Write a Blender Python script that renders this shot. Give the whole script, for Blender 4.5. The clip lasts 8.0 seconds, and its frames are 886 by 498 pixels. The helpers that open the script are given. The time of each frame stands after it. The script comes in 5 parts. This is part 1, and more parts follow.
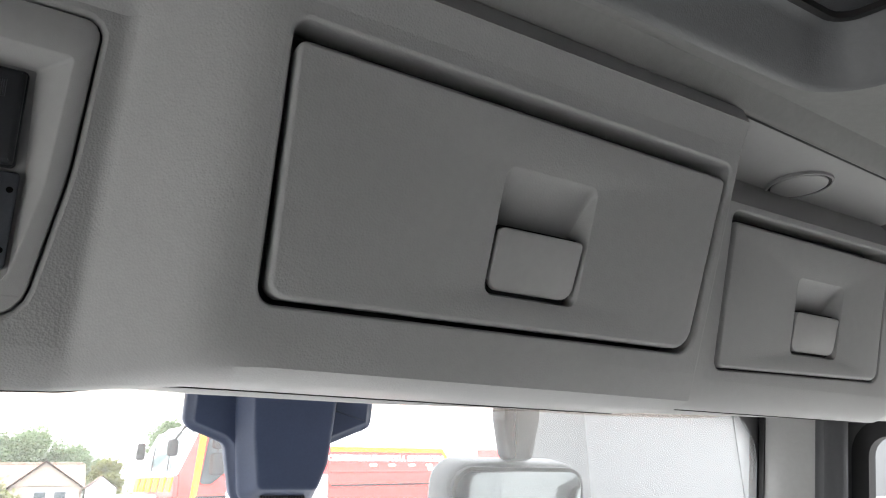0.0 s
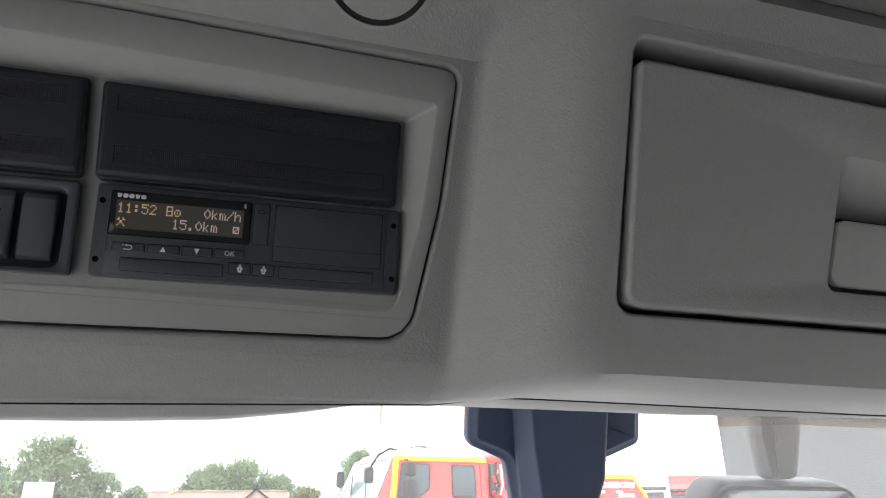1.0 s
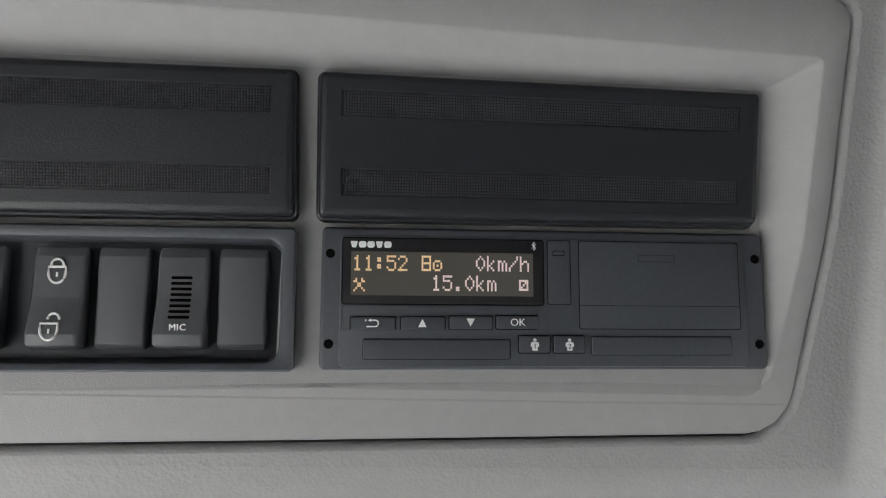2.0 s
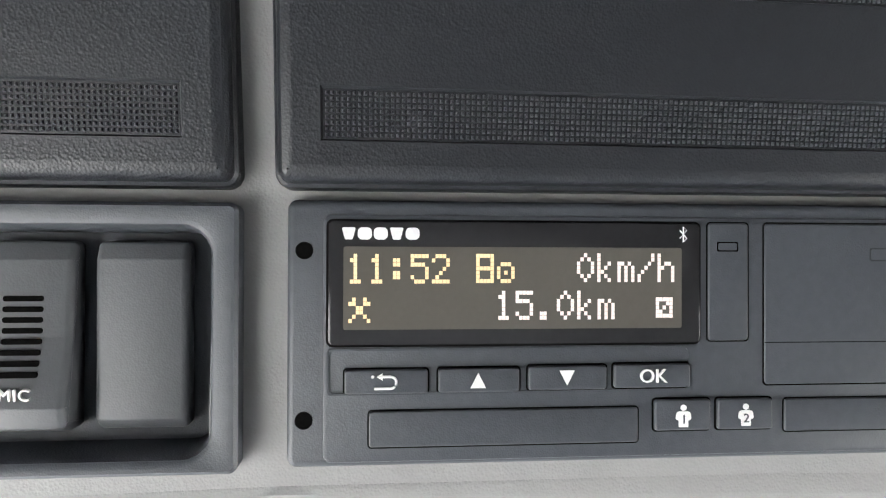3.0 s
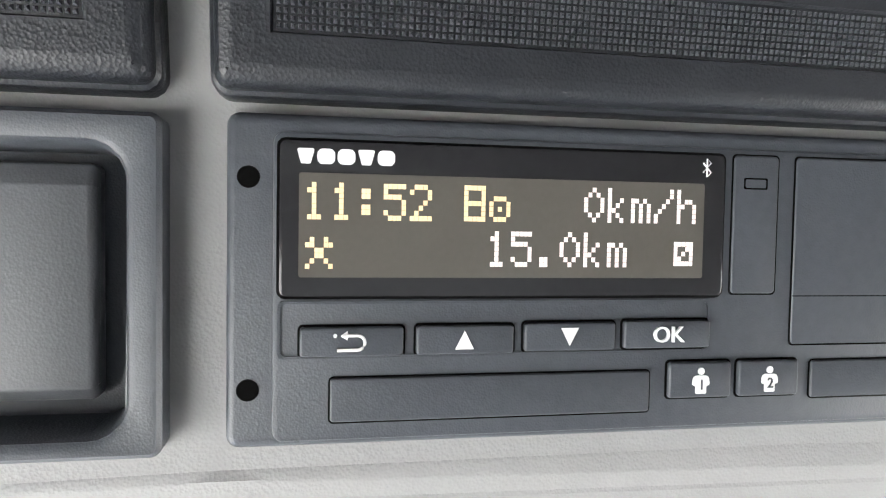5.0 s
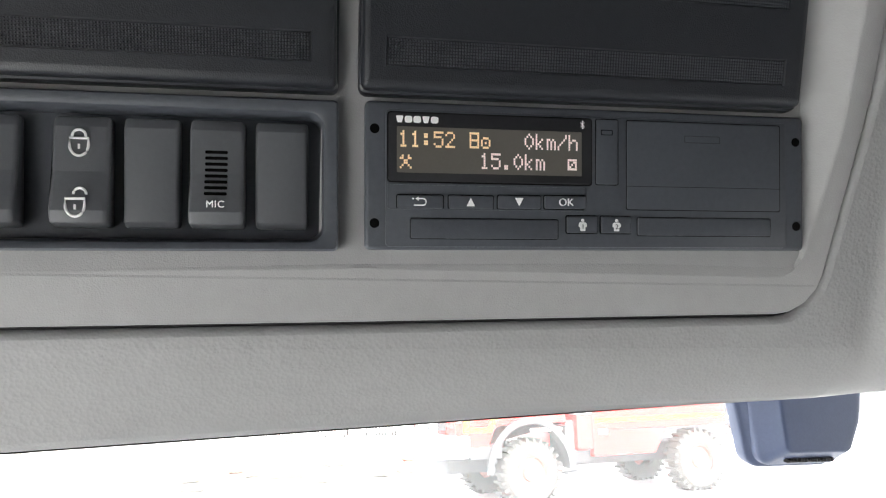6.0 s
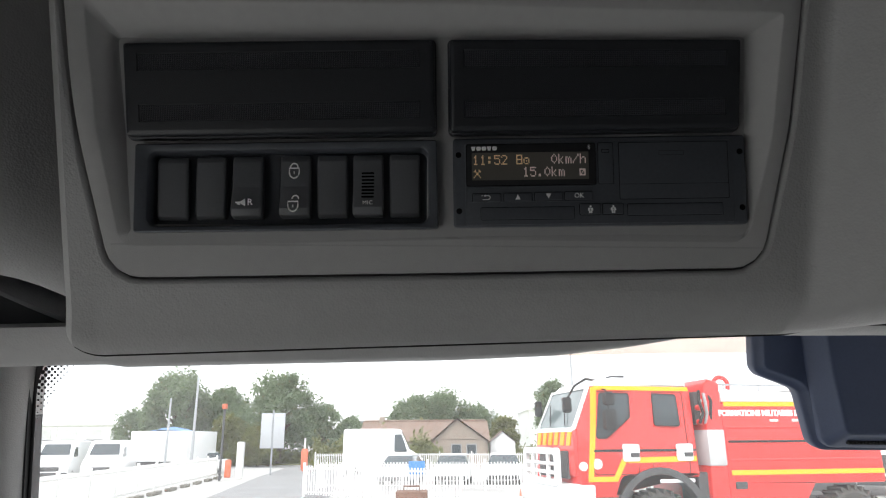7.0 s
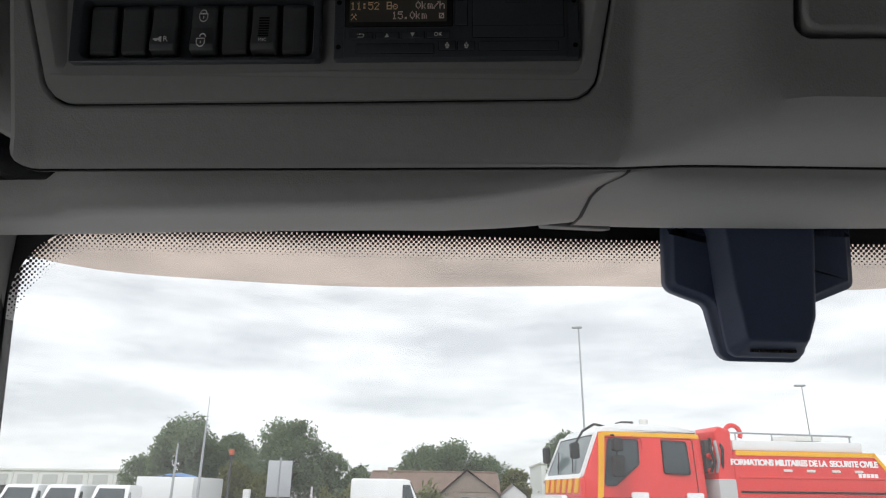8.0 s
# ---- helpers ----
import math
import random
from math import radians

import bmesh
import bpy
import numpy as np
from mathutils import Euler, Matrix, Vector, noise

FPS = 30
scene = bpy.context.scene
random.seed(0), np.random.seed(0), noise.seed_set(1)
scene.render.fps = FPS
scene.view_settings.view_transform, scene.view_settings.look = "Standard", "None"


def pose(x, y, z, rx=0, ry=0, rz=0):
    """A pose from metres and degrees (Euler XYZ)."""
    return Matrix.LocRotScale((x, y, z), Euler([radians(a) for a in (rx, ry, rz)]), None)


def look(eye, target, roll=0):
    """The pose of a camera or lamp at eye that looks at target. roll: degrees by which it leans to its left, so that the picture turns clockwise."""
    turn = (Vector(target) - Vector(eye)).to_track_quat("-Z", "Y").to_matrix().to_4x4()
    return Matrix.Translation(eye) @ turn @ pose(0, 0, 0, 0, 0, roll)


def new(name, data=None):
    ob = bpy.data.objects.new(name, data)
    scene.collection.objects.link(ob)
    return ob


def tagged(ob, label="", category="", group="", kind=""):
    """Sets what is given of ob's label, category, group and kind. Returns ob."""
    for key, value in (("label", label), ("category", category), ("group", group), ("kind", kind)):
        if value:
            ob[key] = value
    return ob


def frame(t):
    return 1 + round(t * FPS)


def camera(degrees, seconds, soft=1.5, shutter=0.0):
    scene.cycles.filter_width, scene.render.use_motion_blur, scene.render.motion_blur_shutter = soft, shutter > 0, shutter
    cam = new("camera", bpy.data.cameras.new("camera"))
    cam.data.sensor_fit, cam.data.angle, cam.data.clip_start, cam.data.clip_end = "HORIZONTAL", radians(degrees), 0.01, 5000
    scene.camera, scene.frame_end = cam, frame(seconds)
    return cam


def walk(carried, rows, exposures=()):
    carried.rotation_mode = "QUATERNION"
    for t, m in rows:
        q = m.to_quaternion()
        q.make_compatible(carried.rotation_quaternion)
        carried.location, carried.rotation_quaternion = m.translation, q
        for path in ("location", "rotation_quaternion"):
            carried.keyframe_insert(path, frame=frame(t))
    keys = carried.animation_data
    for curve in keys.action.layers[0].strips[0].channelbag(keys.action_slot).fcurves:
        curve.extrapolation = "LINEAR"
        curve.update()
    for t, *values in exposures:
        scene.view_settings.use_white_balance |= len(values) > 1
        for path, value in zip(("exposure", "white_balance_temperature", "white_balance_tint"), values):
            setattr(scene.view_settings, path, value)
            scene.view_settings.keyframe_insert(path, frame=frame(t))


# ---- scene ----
cam = camera(66.6, 8.0, soft=1.15)

# The cab's own frame: x to the passenger side, y towards the windscreen, z up the console face;
# its zero is the lower inner corner of the tachograph. CAB lays it into the world (ground at z = 0).
CAB = Matrix(((0.99988, 0.0, 0.0153, 0.0), (0.00299, 0.98078, -0.19511, 0.0), (-0.01501, 0.19513, 0.98066, 2.38), (0, 0, 0, 1)))

# The inserts of the console bay sit turned by about a degree.
INSERTS = CAB @ Matrix.Rotation(-radians(1.1), 4, "Y")

# seconds, eye, target, roll, in the cab's frame
PATH = [
    (0, (0.2228, -0.4678, -0.0255), (0.6946, 0.3984, 0.1387), 5.49),
    (0.5, (0.1603, -0.4594, -0.0399), (0.5434, 0.4479, 0.1335), 4.36),
    (1, (0.1047, -0.4403, -0.0462), (0.3505, 0.5118, 0.1360), 3.18),
    (1.2, (0.0832, -0.4218, -0.0432), (0.2847, 0.5401, 0.1417), 2.63),
    (1.5, (0.0583, -0.3678, -0.0367), (0.1860, 0.6063, 0.1497), 2.07),
    (1.7, (0.0429, -0.3274, -0.0156), (0.1467, 0.6555, 0.1368), 1.75),
    (2, (0.0235, -0.2747, 0.0171), (0.1136, 0.7141, 0.1358), 1.33),
    (2.2, (0.0167, -0.2451, 0.0232), (0.1016, 0.7428, 0.1527), 0.93),
    (3.3, (0.0201, -0.1246, 0.0483), (0.1137, 0.8705, 0.0167), 1.51),
    (3.5, (0.0178, -0.1160, 0.0458), (0.1233, 0.8776, 0.0068), 1.43),
    (4, (0.0173, -0.1053, 0.0452), (0.1597, 0.8825, -0.0176), 1.89),
    (4.2, (0.0177, -0.1058, 0.0460), (0.1696, 0.8804, -0.0197), 2.03),
    (5.3, (0.0112, -0.1352, 0.0411), (0.1911, 0.8480, 0.0092), 2.02),
    (5.5, (0.0041, -0.1655, 0.0432), (0.1709, 0.8176, -0.0320), 2.33),
    (5.8, (-0.0078, -0.2233, 0.0105), (0.1546, 0.7634, 0.0188), 1.19),
    (6, (-0.0144, -0.2594, -0.0024), (0.1558, 0.7259, 0.0105), 1.16),
    (6.2, (-0.0196, -0.3034, -0.0100), (0.1174, 0.6870, 0.0100), 0.93),
    (6.5, (-0.0179, -0.3595, -0.0078), (0.0454, 0.6383, 0.0107), 0.75),
    (6.7, (-0.0160, -0.3949, -0.0210), (0.0029, 0.6037, 0.0285), 0.62),
    (7, (-0.0038, -0.4278, -0.0477), (-0.0107, 0.5691, 0.0311), 0.39),
    (7.2, (0.0051, -0.4660, -0.0815), (-0.0040, 0.5290, 0.0182), 0.58),
    (7.5, (0.0292, -0.4968, -0.1288), (0.0009, 0.4942, 0.0017), 0.84),
    (7.7, (0.0546, -0.5095, -0.1667), (0.0200, 0.4793, -0.0212), 1.05),
    (8, (0.1006, -0.4842, -0.2183), (0.0731, 0.5039, -0.0673), 1.28),
]
walk(cam, [(t, CAB @ look(e, g, r)) for t, e, g, r in PATH],
     exposures=[(0.0, 3.08), (0.5, 3.05), (1.0, 2.62), (1.5, 2.65), (2.2, 4.05), (3.5, 4.82), (4.2, 4.78), (5.5, 5.1), (6.0, 3.88), (6.5, 1.78), (6.8, 1.62), (7.0, 1.8), (7.5, 1.58), (8.0, 0.86)])

# ---- light: an overcast sky, a broad weak sun behind the clouds ----
SUN_UP, SUN_ROUND = radians(50), radians(200)
world = bpy.data.worlds.new("overcast_sky")
scene.world = world
world.use_nodes = True
wn, wl = world.node_tree.nodes, world.node_tree.links
sky = wn.new("ShaderNodeTexSky")
sky.sky_type, sky.sun_disc, sky.sun_elevation, sky.sun_rotation = "NISHITA", False, SUN_UP, SUN_ROUND
tint = wn.new("ShaderNodeMix")
tint.data_type = "RGBA"
tint.inputs["Factor"].default_value = 0.93
wl.new(sky.outputs[0], tint.inputs["A"])
coord = wn.new("ShaderNodeTexCoord")
stretch = wn.new("ShaderNodeMapping")
stretch.inputs["Scale"].default_value = (1.0, 1.0, 4.2)
wl.new(coord.outputs["Generated"], stretch.inputs["Vector"])
cloud = wn.new("ShaderNodeTexNoise")
cloud.inputs["Scale"].default_value, cloud.inputs["Detail"].default_value, cloud.inputs["Roughness"].default_value = 3.8, 8, 0.58
wl.new(stretch.outputs[0], cloud.inputs["Vector"])
ramp = wn.new("ShaderNodeValToRGB")
ramp.color_ramp.elements[0].position, ramp.color_ramp.elements[0].color = 0.36, (4.05, 4.22, 4.35, 1)
ramp.color_ramp.elements[1].position, ramp.color_ramp.elements[1].color = 0.66, (6.6, 6.68, 6.75, 1)
wl.new(cloud.outputs[0], ramp.inputs[0])
wl.new(ramp.outputs[0], tint.inputs["B"])
wl.new(tint.outputs["Result"], wn["Background"].inputs[0])
wn["Background"].inputs[1].default_value = 0.12
sun = new("sun", bpy.data.lights.new("sun", "SUN"))
sun.data.energy, sun.data.angle, sun.data.color = 1.0, radians(25), (1, 0.985, 0.97)
sun.matrix_world = look((0, 0, 40), (-math.sin(SUN_ROUND) * 20, -math.cos(SUN_ROUND) * 20, 40 - 24))

# ---- helpers of this scene ----
ORIGIN = {}


def mat(name, col, rough=0.6, metal=0.0, vary=0.12, size=4.0, grain=0.0, grain_size=300.0, coat=0.0, per=False):
    """A plain painted or moulded surface: two scales of colour change, and a grain in relief. Sizes are waves a metre."""
    m = bpy.data.materials.new(name)
    m.use_nodes = True
    n, l = m.node_tree.nodes, m.node_tree.links
    b = n["Principled BSDF"]
    b.inputs["Metallic"].default_value = metal
    b.inputs["Coat Weight"].default_value = coat
    tc = n.new("ShaderNodeTexCoord")
    big, fine = n.new("ShaderNodeTexNoise"), n.new("ShaderNodeTexNoise")
    big.inputs["Scale"].default_value, big.inputs["Detail"].default_value = size, 5
    fine.inputs["Scale"].default_value, fine.inputs["Detail"].default_value = size * 17, 3
    for t in (big, fine):
        l.new(tc.outputs["Object"], t.inputs["Vector"])
    add = n.new("ShaderNodeMath")
    add.operation = "ADD"
    l.new(big.outputs[0], add.inputs[0])
    l.new(fine.outputs[0], add.inputs[1])
    if per:
        info = n.new("ShaderNodeObjectInfo")
        more = n.new("ShaderNodeMath")
        more.operation = "ADD"
        l.new(add.outputs[0], more.inputs[0])
        l.new(info.outputs["Random"], more.inputs[1])
        add = more
    r = n.new("ShaderNodeMapRange")
    r.inputs["From Min"].default_value, r.inputs["From Max"].default_value = 0.6, 1.4 + per
    l.new(add.outputs[0], r.inputs["Value"])
    mix = n.new("ShaderNodeMix")
    mix.data_type = "RGBA"
    l.new(r.outputs[0], mix.inputs["Factor"])
    mix.inputs["A"].default_value = (*[c * (1 - vary) for c in col], 1)
    mix.inputs["B"].default_value = (*[min(c * (1 + vary), 0.95) for c in col], 1)
    l.new(mix.outputs["Result"], b.inputs["Base Color"])
    rr = n.new("ShaderNodeMapRange")
    rr.inputs["To Min"].default_value, rr.inputs["To Max"].default_value = max(rough - 0.06, 0.02), min(rough + 0.08, 1)
    l.new(fine.outputs[0], rr.inputs["Value"])
    l.new(rr.outputs[0], b.inputs["Roughness"])
    if grain:
        v = n.new("ShaderNodeTexVoronoi")
        v.inputs["Scale"].default_value = grain_size
        w = n.new("ShaderNodeTexNoise")
        w.inputs["Scale"].default_value, w.inputs["Detail"].default_value = grain_size * 0.6, 4
        l.new(tc.outputs["Object"], v.inputs["Vector"])
        l.new(tc.outputs["Object"], w.inputs["Vector"])
        s = n.new("ShaderNodeMath")
        s.operation = "ADD"
        l.new(v.outputs["Distance"], s.inputs[0])
        l.new(w.outputs[0], s.inputs[1])
        bump = n.new("ShaderNodeBump")
        bump.inputs["Strength"].default_value, bump.inputs["Distance"].default_value = grain, 0.4 / grain_size
        l.new(s.outputs[0], bump.inputs["Height"])
        l.new(bump.outputs[0], b.inputs["Normal"])
    return m


def glow(name, col, strength):
    m = bpy.data.materials.new(name)
    m.use_nodes = True
    b = m.node_tree.nodes["Principled BSDF"]
    b.inputs["Base Color"].default_value = (*col, 1)
    b.inputs["Emission Color"].default_value = (*col, 1)
    b.inputs["Emission Strength"].default_value = strength
    return m


def leafy(m):
    """Lets light through a leaf."""
    n, l = m.node_tree.nodes, m.node_tree.links
    b, t, mix = n["Principled BSDF"], n.new("ShaderNodeBsdfTranslucent"), n.new("ShaderNodeMixShader")
    l.new(b.inputs["Base Color"].links[0].from_socket, t.inputs[0])
    mix.inputs[0].default_value = 0.4
    l.new(b.outputs[0], mix.inputs[1])
    l.new(t.outputs[0], mix.inputs[2])
    l.new(mix.outputs[0], n["Material Output"].inputs[0])
    return m


def clear(name, col, gloss=0.06, rough=0.02, dust=0.0):
    """Thin clear or tinted sheet: light passes straight, a little is mirrored. dust: share of a pale film, which also
    gives veiling haze.
    """
    m = bpy.data.materials.new(name)
    m.use_nodes = True
    n, l = m.node_tree.nodes, m.node_tree.links
    n.remove(n["Principled BSDF"])
    t, g, mix = n.new("ShaderNodeBsdfTransparent"), n.new("ShaderNodeBsdfGlossy"), n.new("ShaderNodeMixShader")
    t.inputs[0].default_value = (*col, 1)
    g.inputs["Roughness"].default_value = rough
    mix.inputs[0].default_value = gloss
    l.new(t.outputs[0], mix.inputs[1])
    l.new(g.outputs[0], mix.inputs[2])
    if dust:
        d, film = n.new("ShaderNodeBsdfTranslucent"), n.new("ShaderNodeMixShader")
        film.inputs[0].default_value = dust
        d.inputs[0].default_value = (0.9, 0.9, 0.9, 1)
        l.new(mix.outputs[0], film.inputs[1])
        l.new(d.outputs[0], film.inputs[2])
        mix = film
    l.new(mix.outputs[0], n["Material Output"].inputs[0])
    return m


def thing(name, label, category, at=(0, 0, 0), base=None, group="", kind="", turn=0.0):
    """An Empty at the base of a thing. base: the frame in which its parts are drawn (CAB indoors)."""
    ob = new(name)
    ob.empty_display_size = 0.05
    ob.matrix_world = (base or Matrix()) @ Matrix.Translation(at) @ Matrix.Rotation(radians(turn), 4, "Z")
    ORIGIN[ob] = Vector(at) if not turn else Vector((0, 0, 0))
    return tagged(ob, label, category, group, kind)


def part(name, bm, material, parent, label="", smooth=40, kind=""):
    """Links a bmesh as one mesh under a thing or a part. Drawn in the thing's base frame, or about its base where it is turned."""
    me = bpy.data.meshes.new(name)
    o = ORIGIN[parent]
    for v in bm.verts:
        v.co -= o
    bm.normal_update()
    bm.to_mesh(me)
    bm.free()
    for p in me.polygons:
        p.use_smooth = len(p.vertices) < 8
    me.set_sharp_from_angle(angle=radians(smooth))
    me.materials.append(material)
    ob = new(name, me)
    ob.parent = parent
    ORIGIN[ob] = o
    return tagged(ob, label, kind=kind)


def solo(name, bm, material, label, category, base=None, kind="", group="", smooth=40):
    """A thing or a piece of the setting that is one mesh."""
    me = bpy.data.meshes.new(name)
    bm.normal_update()
    bm.to_mesh(me)
    bm.free()
    for p in me.polygons:
        p.use_smooth = len(p.vertices) < 8
    me.set_sharp_from_angle(angle=radians(smooth))
    me.materials.append(material)
    ob = new(name, me)
    ob.matrix_world = base or Matrix()
    ORIGIN[ob] = Vector((0, 0, 0))
    return tagged(ob, label, category, group, kind)


def rpoly(corners, r, k=5):
    """A polygon with rounded corners. corners: (a, b) in order; r: one radius or one a corner."""
    out, n = [], len(corners)
    rs = r if isinstance(r, (list, tuple)) else [r] * n
    for i in range(n):
        p, c, q = Vector(corners[i - 1]), Vector(corners[i]), Vector(corners[(i + 1) % n])
        u, v = (p - c).normalized(), (q - c).normalized()
        half = u.angle(v) / 2
        d = min(rs[i] / math.tan(half), 0.49 * min((p - c).length, (q - c).length))
        rr = d * math.tan(half)
        mid = c + (u + v).normalized() * (rr / math.sin(half))
        a, b = c + u * d - mid, c + v * d - mid
        for j in range(k + 1):
            s = j / k
            w = a.lerp(b, s)
            out.append(tuple(mid + (w.normalized() * rr if w.length > 1e-9 else w)))
    return out


def rrect(a0, a1, b0, b1, r, k=5):
    return rpoly([(a0, b0), (a1, b0), (a1, b1), (a0, b1)], r, k)


def inset(loop, d):
    """The closed loop moved inwards by d."""
    area = sum(p[0] * q[1] - q[0] * p[1] for p, q in zip(loop, loop[1:] + loop[:1]))
    s, out, n = (1 if area > 0 else -1), [], len(loop)
    for i in range(n):
        e1 = Vector(loop[i]) - Vector(loop[i - 1])
        e2 = Vector(loop[(i + 1) % n]) - Vector(loop[i])
        if e1.length < 1e-9:
            e1 = e2
        if e2.length < 1e-9:
            e2 = e1
        m = Vector((-e1.y, e1.x)).normalized() + Vector((-e2.y, e2.x)).normalized()
        m = m / max(m.length_squared / 2, 0.4)
        out.append((loop[i][0] + s * d * m.x, loop[i][1] + s * d * m.y))
    return out


def ring(bm, a, b):
    for i in range(len(a)):
        j = (i + 1) % len(a)
        try:
            bm.faces.new((a[i], a[j], b[j], b[i]))
        except ValueError:
            pass


def put(axis, a, b, c):
    """(a, b) across, c along the axis."""
    return {"x": (c, a, b), "y": (a, c, b), "z": (a, b, c)}[axis]


def prism(outline, c0, c1, bev=0.0, axis="y", bm=None, both=False, warp=None, steps=2):
    """A solid with that outline from c0 to c1 along the axis; the edge at c0 (both: at both) is rounded by bev. warp moves each corner."""
    bm = bm or bmesh.new()
    s = 1 if c1 > c0 else -1
    levels = []
    for i in range(steps + 1 if bev else 1):
        f = i / steps if bev else 0
        levels.append((bev * (1 - math.sin(f * math.pi / 2)), c0 + s * bev * (1 - math.cos(f * math.pi / 2))))
    ends = [(bev * (1 - math.sin(f * math.pi / 2)), c1 - s * bev * (1 - math.cos(f * math.pi / 2))) for f in [i / steps for i in range(steps, -1, -1)]] if both and bev else [(0, c1)]
    loops = []
    for d, c in levels + ends:
        pts = inset(outline, d) if d else outline
        row = []
        for a, b in pts:
            co = put(axis, a, b, c)
            row.append(bm.verts.new(warp(*co) if warp else co))
        loops.append(row)
    for p, q in zip(loops, loops[1:]):
        ring(bm, p, q)
    bm.faces.new(loops[0][::-1])
    bm.faces.new(loops[-1])
    bmesh.ops.recalc_face_normals(bm, faces=bm.faces[:]) if len(bm.faces) < 4000 else None
    return bm


def box(x0, x1, y0, y1, z0, z1, bev=0.0, bm=None):
    bm = bm or bmesh.new()
    got = bmesh.ops.create_cube(bm, size=1)
    for v in got["verts"]:
        v.co = ((x0 + x1) / 2 + v.co.x * (x1 - x0), (y0 + y1) / 2 + v.co.y * (y1 - y0), (z0 + z1) / 2 + v.co.z * (z1 - z0))
    if bev:
        edges = list({e for v in got["verts"] for e in v.link_edges})
        bmesh.ops.bevel(bm, geom=edges, offset=bev, segments=2, profile=0.6, affect="EDGES")
    return bm


def sheet(rows, bm=None, close=False):
    """A skin through rows of points."""
    bm = bm or bmesh.new()
    vs = [[bm.verts.new(p) for p in row] for row in rows]
    for a, b in zip(vs, vs[1:]):
        n = len(a)
        for i in range(n if close else n - 1):
            j = (i + 1) % n
            bm.faces.new((a[i], a[j], b[j], b[i]))
    return bm


def tube(path, radii, n=8, bm=None, cap=True):
    """A round bar along the points of a path."""
    bm = bm or bmesh.new()
    pts = [Vector(p) for p in path]
    rs = radii if isinstance(radii, (list, tuple)) else [radii] * len(pts)
    loops = []
    for i, p in enumerate(pts):
        d = (pts[min(i + 1, len(pts) - 1)] - pts[max(i - 1, 0)]).normalized()
        u = d.cross(Vector((0.13, 0.27, 1)) if abs(d.z) < 0.9 else Vector((1, 0.2, 0))).normalized()
        w = d.cross(u)
        loops.append([bm.verts.new(p + (u * math.cos(k * 2 * math.pi / n) + w * math.sin(k * 2 * math.pi / n)) * rs[i]) for k in range(n)])
    for a, b in zip(loops, loops[1:]):
        ring(bm, a, b)
    if cap:
        bm.faces.new(loops[0][::-1])
        bm.faces.new(loops[-1])
    return bm


def disc(c, r, depth, axis="y", n=24, bev=0.0, bm=None):
    a, b = {"x": (c[1], c[2]), "y": (c[0], c[2]), "z": (c[0], c[1])}[axis]
    base = c["xyz".index(axis)]
    out = [(a + r * math.cos(i * 2 * math.pi / n), b + r * math.sin(i * 2 * math.pi / n)) for i in range(n)]
    return prism(out, base, base + depth, bev, axis, bm)


def band(outer, inner, c0, c1, axis="y", bm=None, warp=None):
    """A flat ring between two loops of as many points, from c0 to c1."""
    bm = bm or bmesh.new()
    L = []
    for pts, c in ((outer, c1), (outer, c0), (inner, c0), (inner, c1)):
        L.append([bm.verts.new(warp(*put(axis, a, b, c)) if warp else put(axis, a, b, c)) for a, b in pts])
    for p, q in zip(L, L[1:] + L[:1]):
        ring(bm, p, q)
    return bm


def letters(text, size, m, depth=0.0004, align="CENTER", spacing=1.0, bold=0.0):
    """Writing in the built-in font as a bmesh, laid by the matrix m (its x to the right, its y up)."""
    cu = bpy.data.curves.new("writing", "FONT")
    cu.body, cu.size, cu.extrude, cu.align_x, cu.align_y, cu.resolution_u, cu.space_character = text, size, depth, align, "CENTER", 3, spacing
    cu.offset = bold
    ob = bpy.data.objects.new("writing", cu)
    me = bpy.data.meshes.new_from_object(ob)
    bm = bmesh.new()
    bm.from_mesh(me)
    bpy.data.objects.remove(ob)
    bpy.data.meshes.remove(me)
    bm.transform(m)
    return bm


def facing(x, y, z, tilt=0.0):
    """The pose of a sign on the console face: readable from the seats."""
    return Matrix.Translation((x, y, z)) @ Matrix.Rotation(radians(90 + tilt), 4, "X")

# ---- materials ----
GREY = mat("grained_grey_plastic", (0.315, 0.314, 0.311), 0.55, vary=0.05, size=7, grain=0.27, grain_size=620)
GREY_FINE = mat("smooth_grey_plastic", (0.335, 0.333, 0.329), 0.5, vary=0.05, size=9, grain=0.22, grain_size=1500)
LINING = mat("grey_roof_lining", (0.215, 0.214, 0.211), 0.85, vary=0.08, size=9, grain=0.4, grain_size=900)
BLACK = mat("black_grained_plastic", (0.0180, 0.0200, 0.0240), 0.36, vary=0.15, size=20, grain=0.32, grain_size=1700)
BLACK_FINE = mat("black_satin_plastic", (0.0600, 0.0660, 0.0770), 0.38, vary=0.15, size=25, grain=0.20, grain_size=2300)
KEY = mat("dark_grey_switch_plastic", (0.096, 0.100, 0.107), 0.42, vary=0.08, size=30, grain=0.15, grain_size=2000)
RUBBER = mat("black_rubber", (0.012, 0.012, 0.013), 0.7, vary=0.2, size=30)
HOLE = mat("dark_hollow", (0.003, 0.003, 0.003), 0.95, vary=0.1, size=30)
HOLE.node_tree.nodes["Principled BSDF"].inputs["Specular IOR Level"].default_value = 0.05
# reflections on the near-black display are put into this warm grey
SCREEN = mat("display_reflection_grey", (0.102, 0.095, 0.083), 0.10, vary=0.05, size=60)
GLOSS = mat("black_gloss_panel", (0.022, 0.022, 0.024), 0.10, vary=0.1, size=30)
NAVY = mat("navy_black_plastic", (0.055, 0.074, 0.135), 0.42, vary=0.1, size=20, grain=0.2, grain_size=900)
PRINT = mat("white_print", (0.88, 0.88, 0.87), 0.5, vary=0.05, size=200)
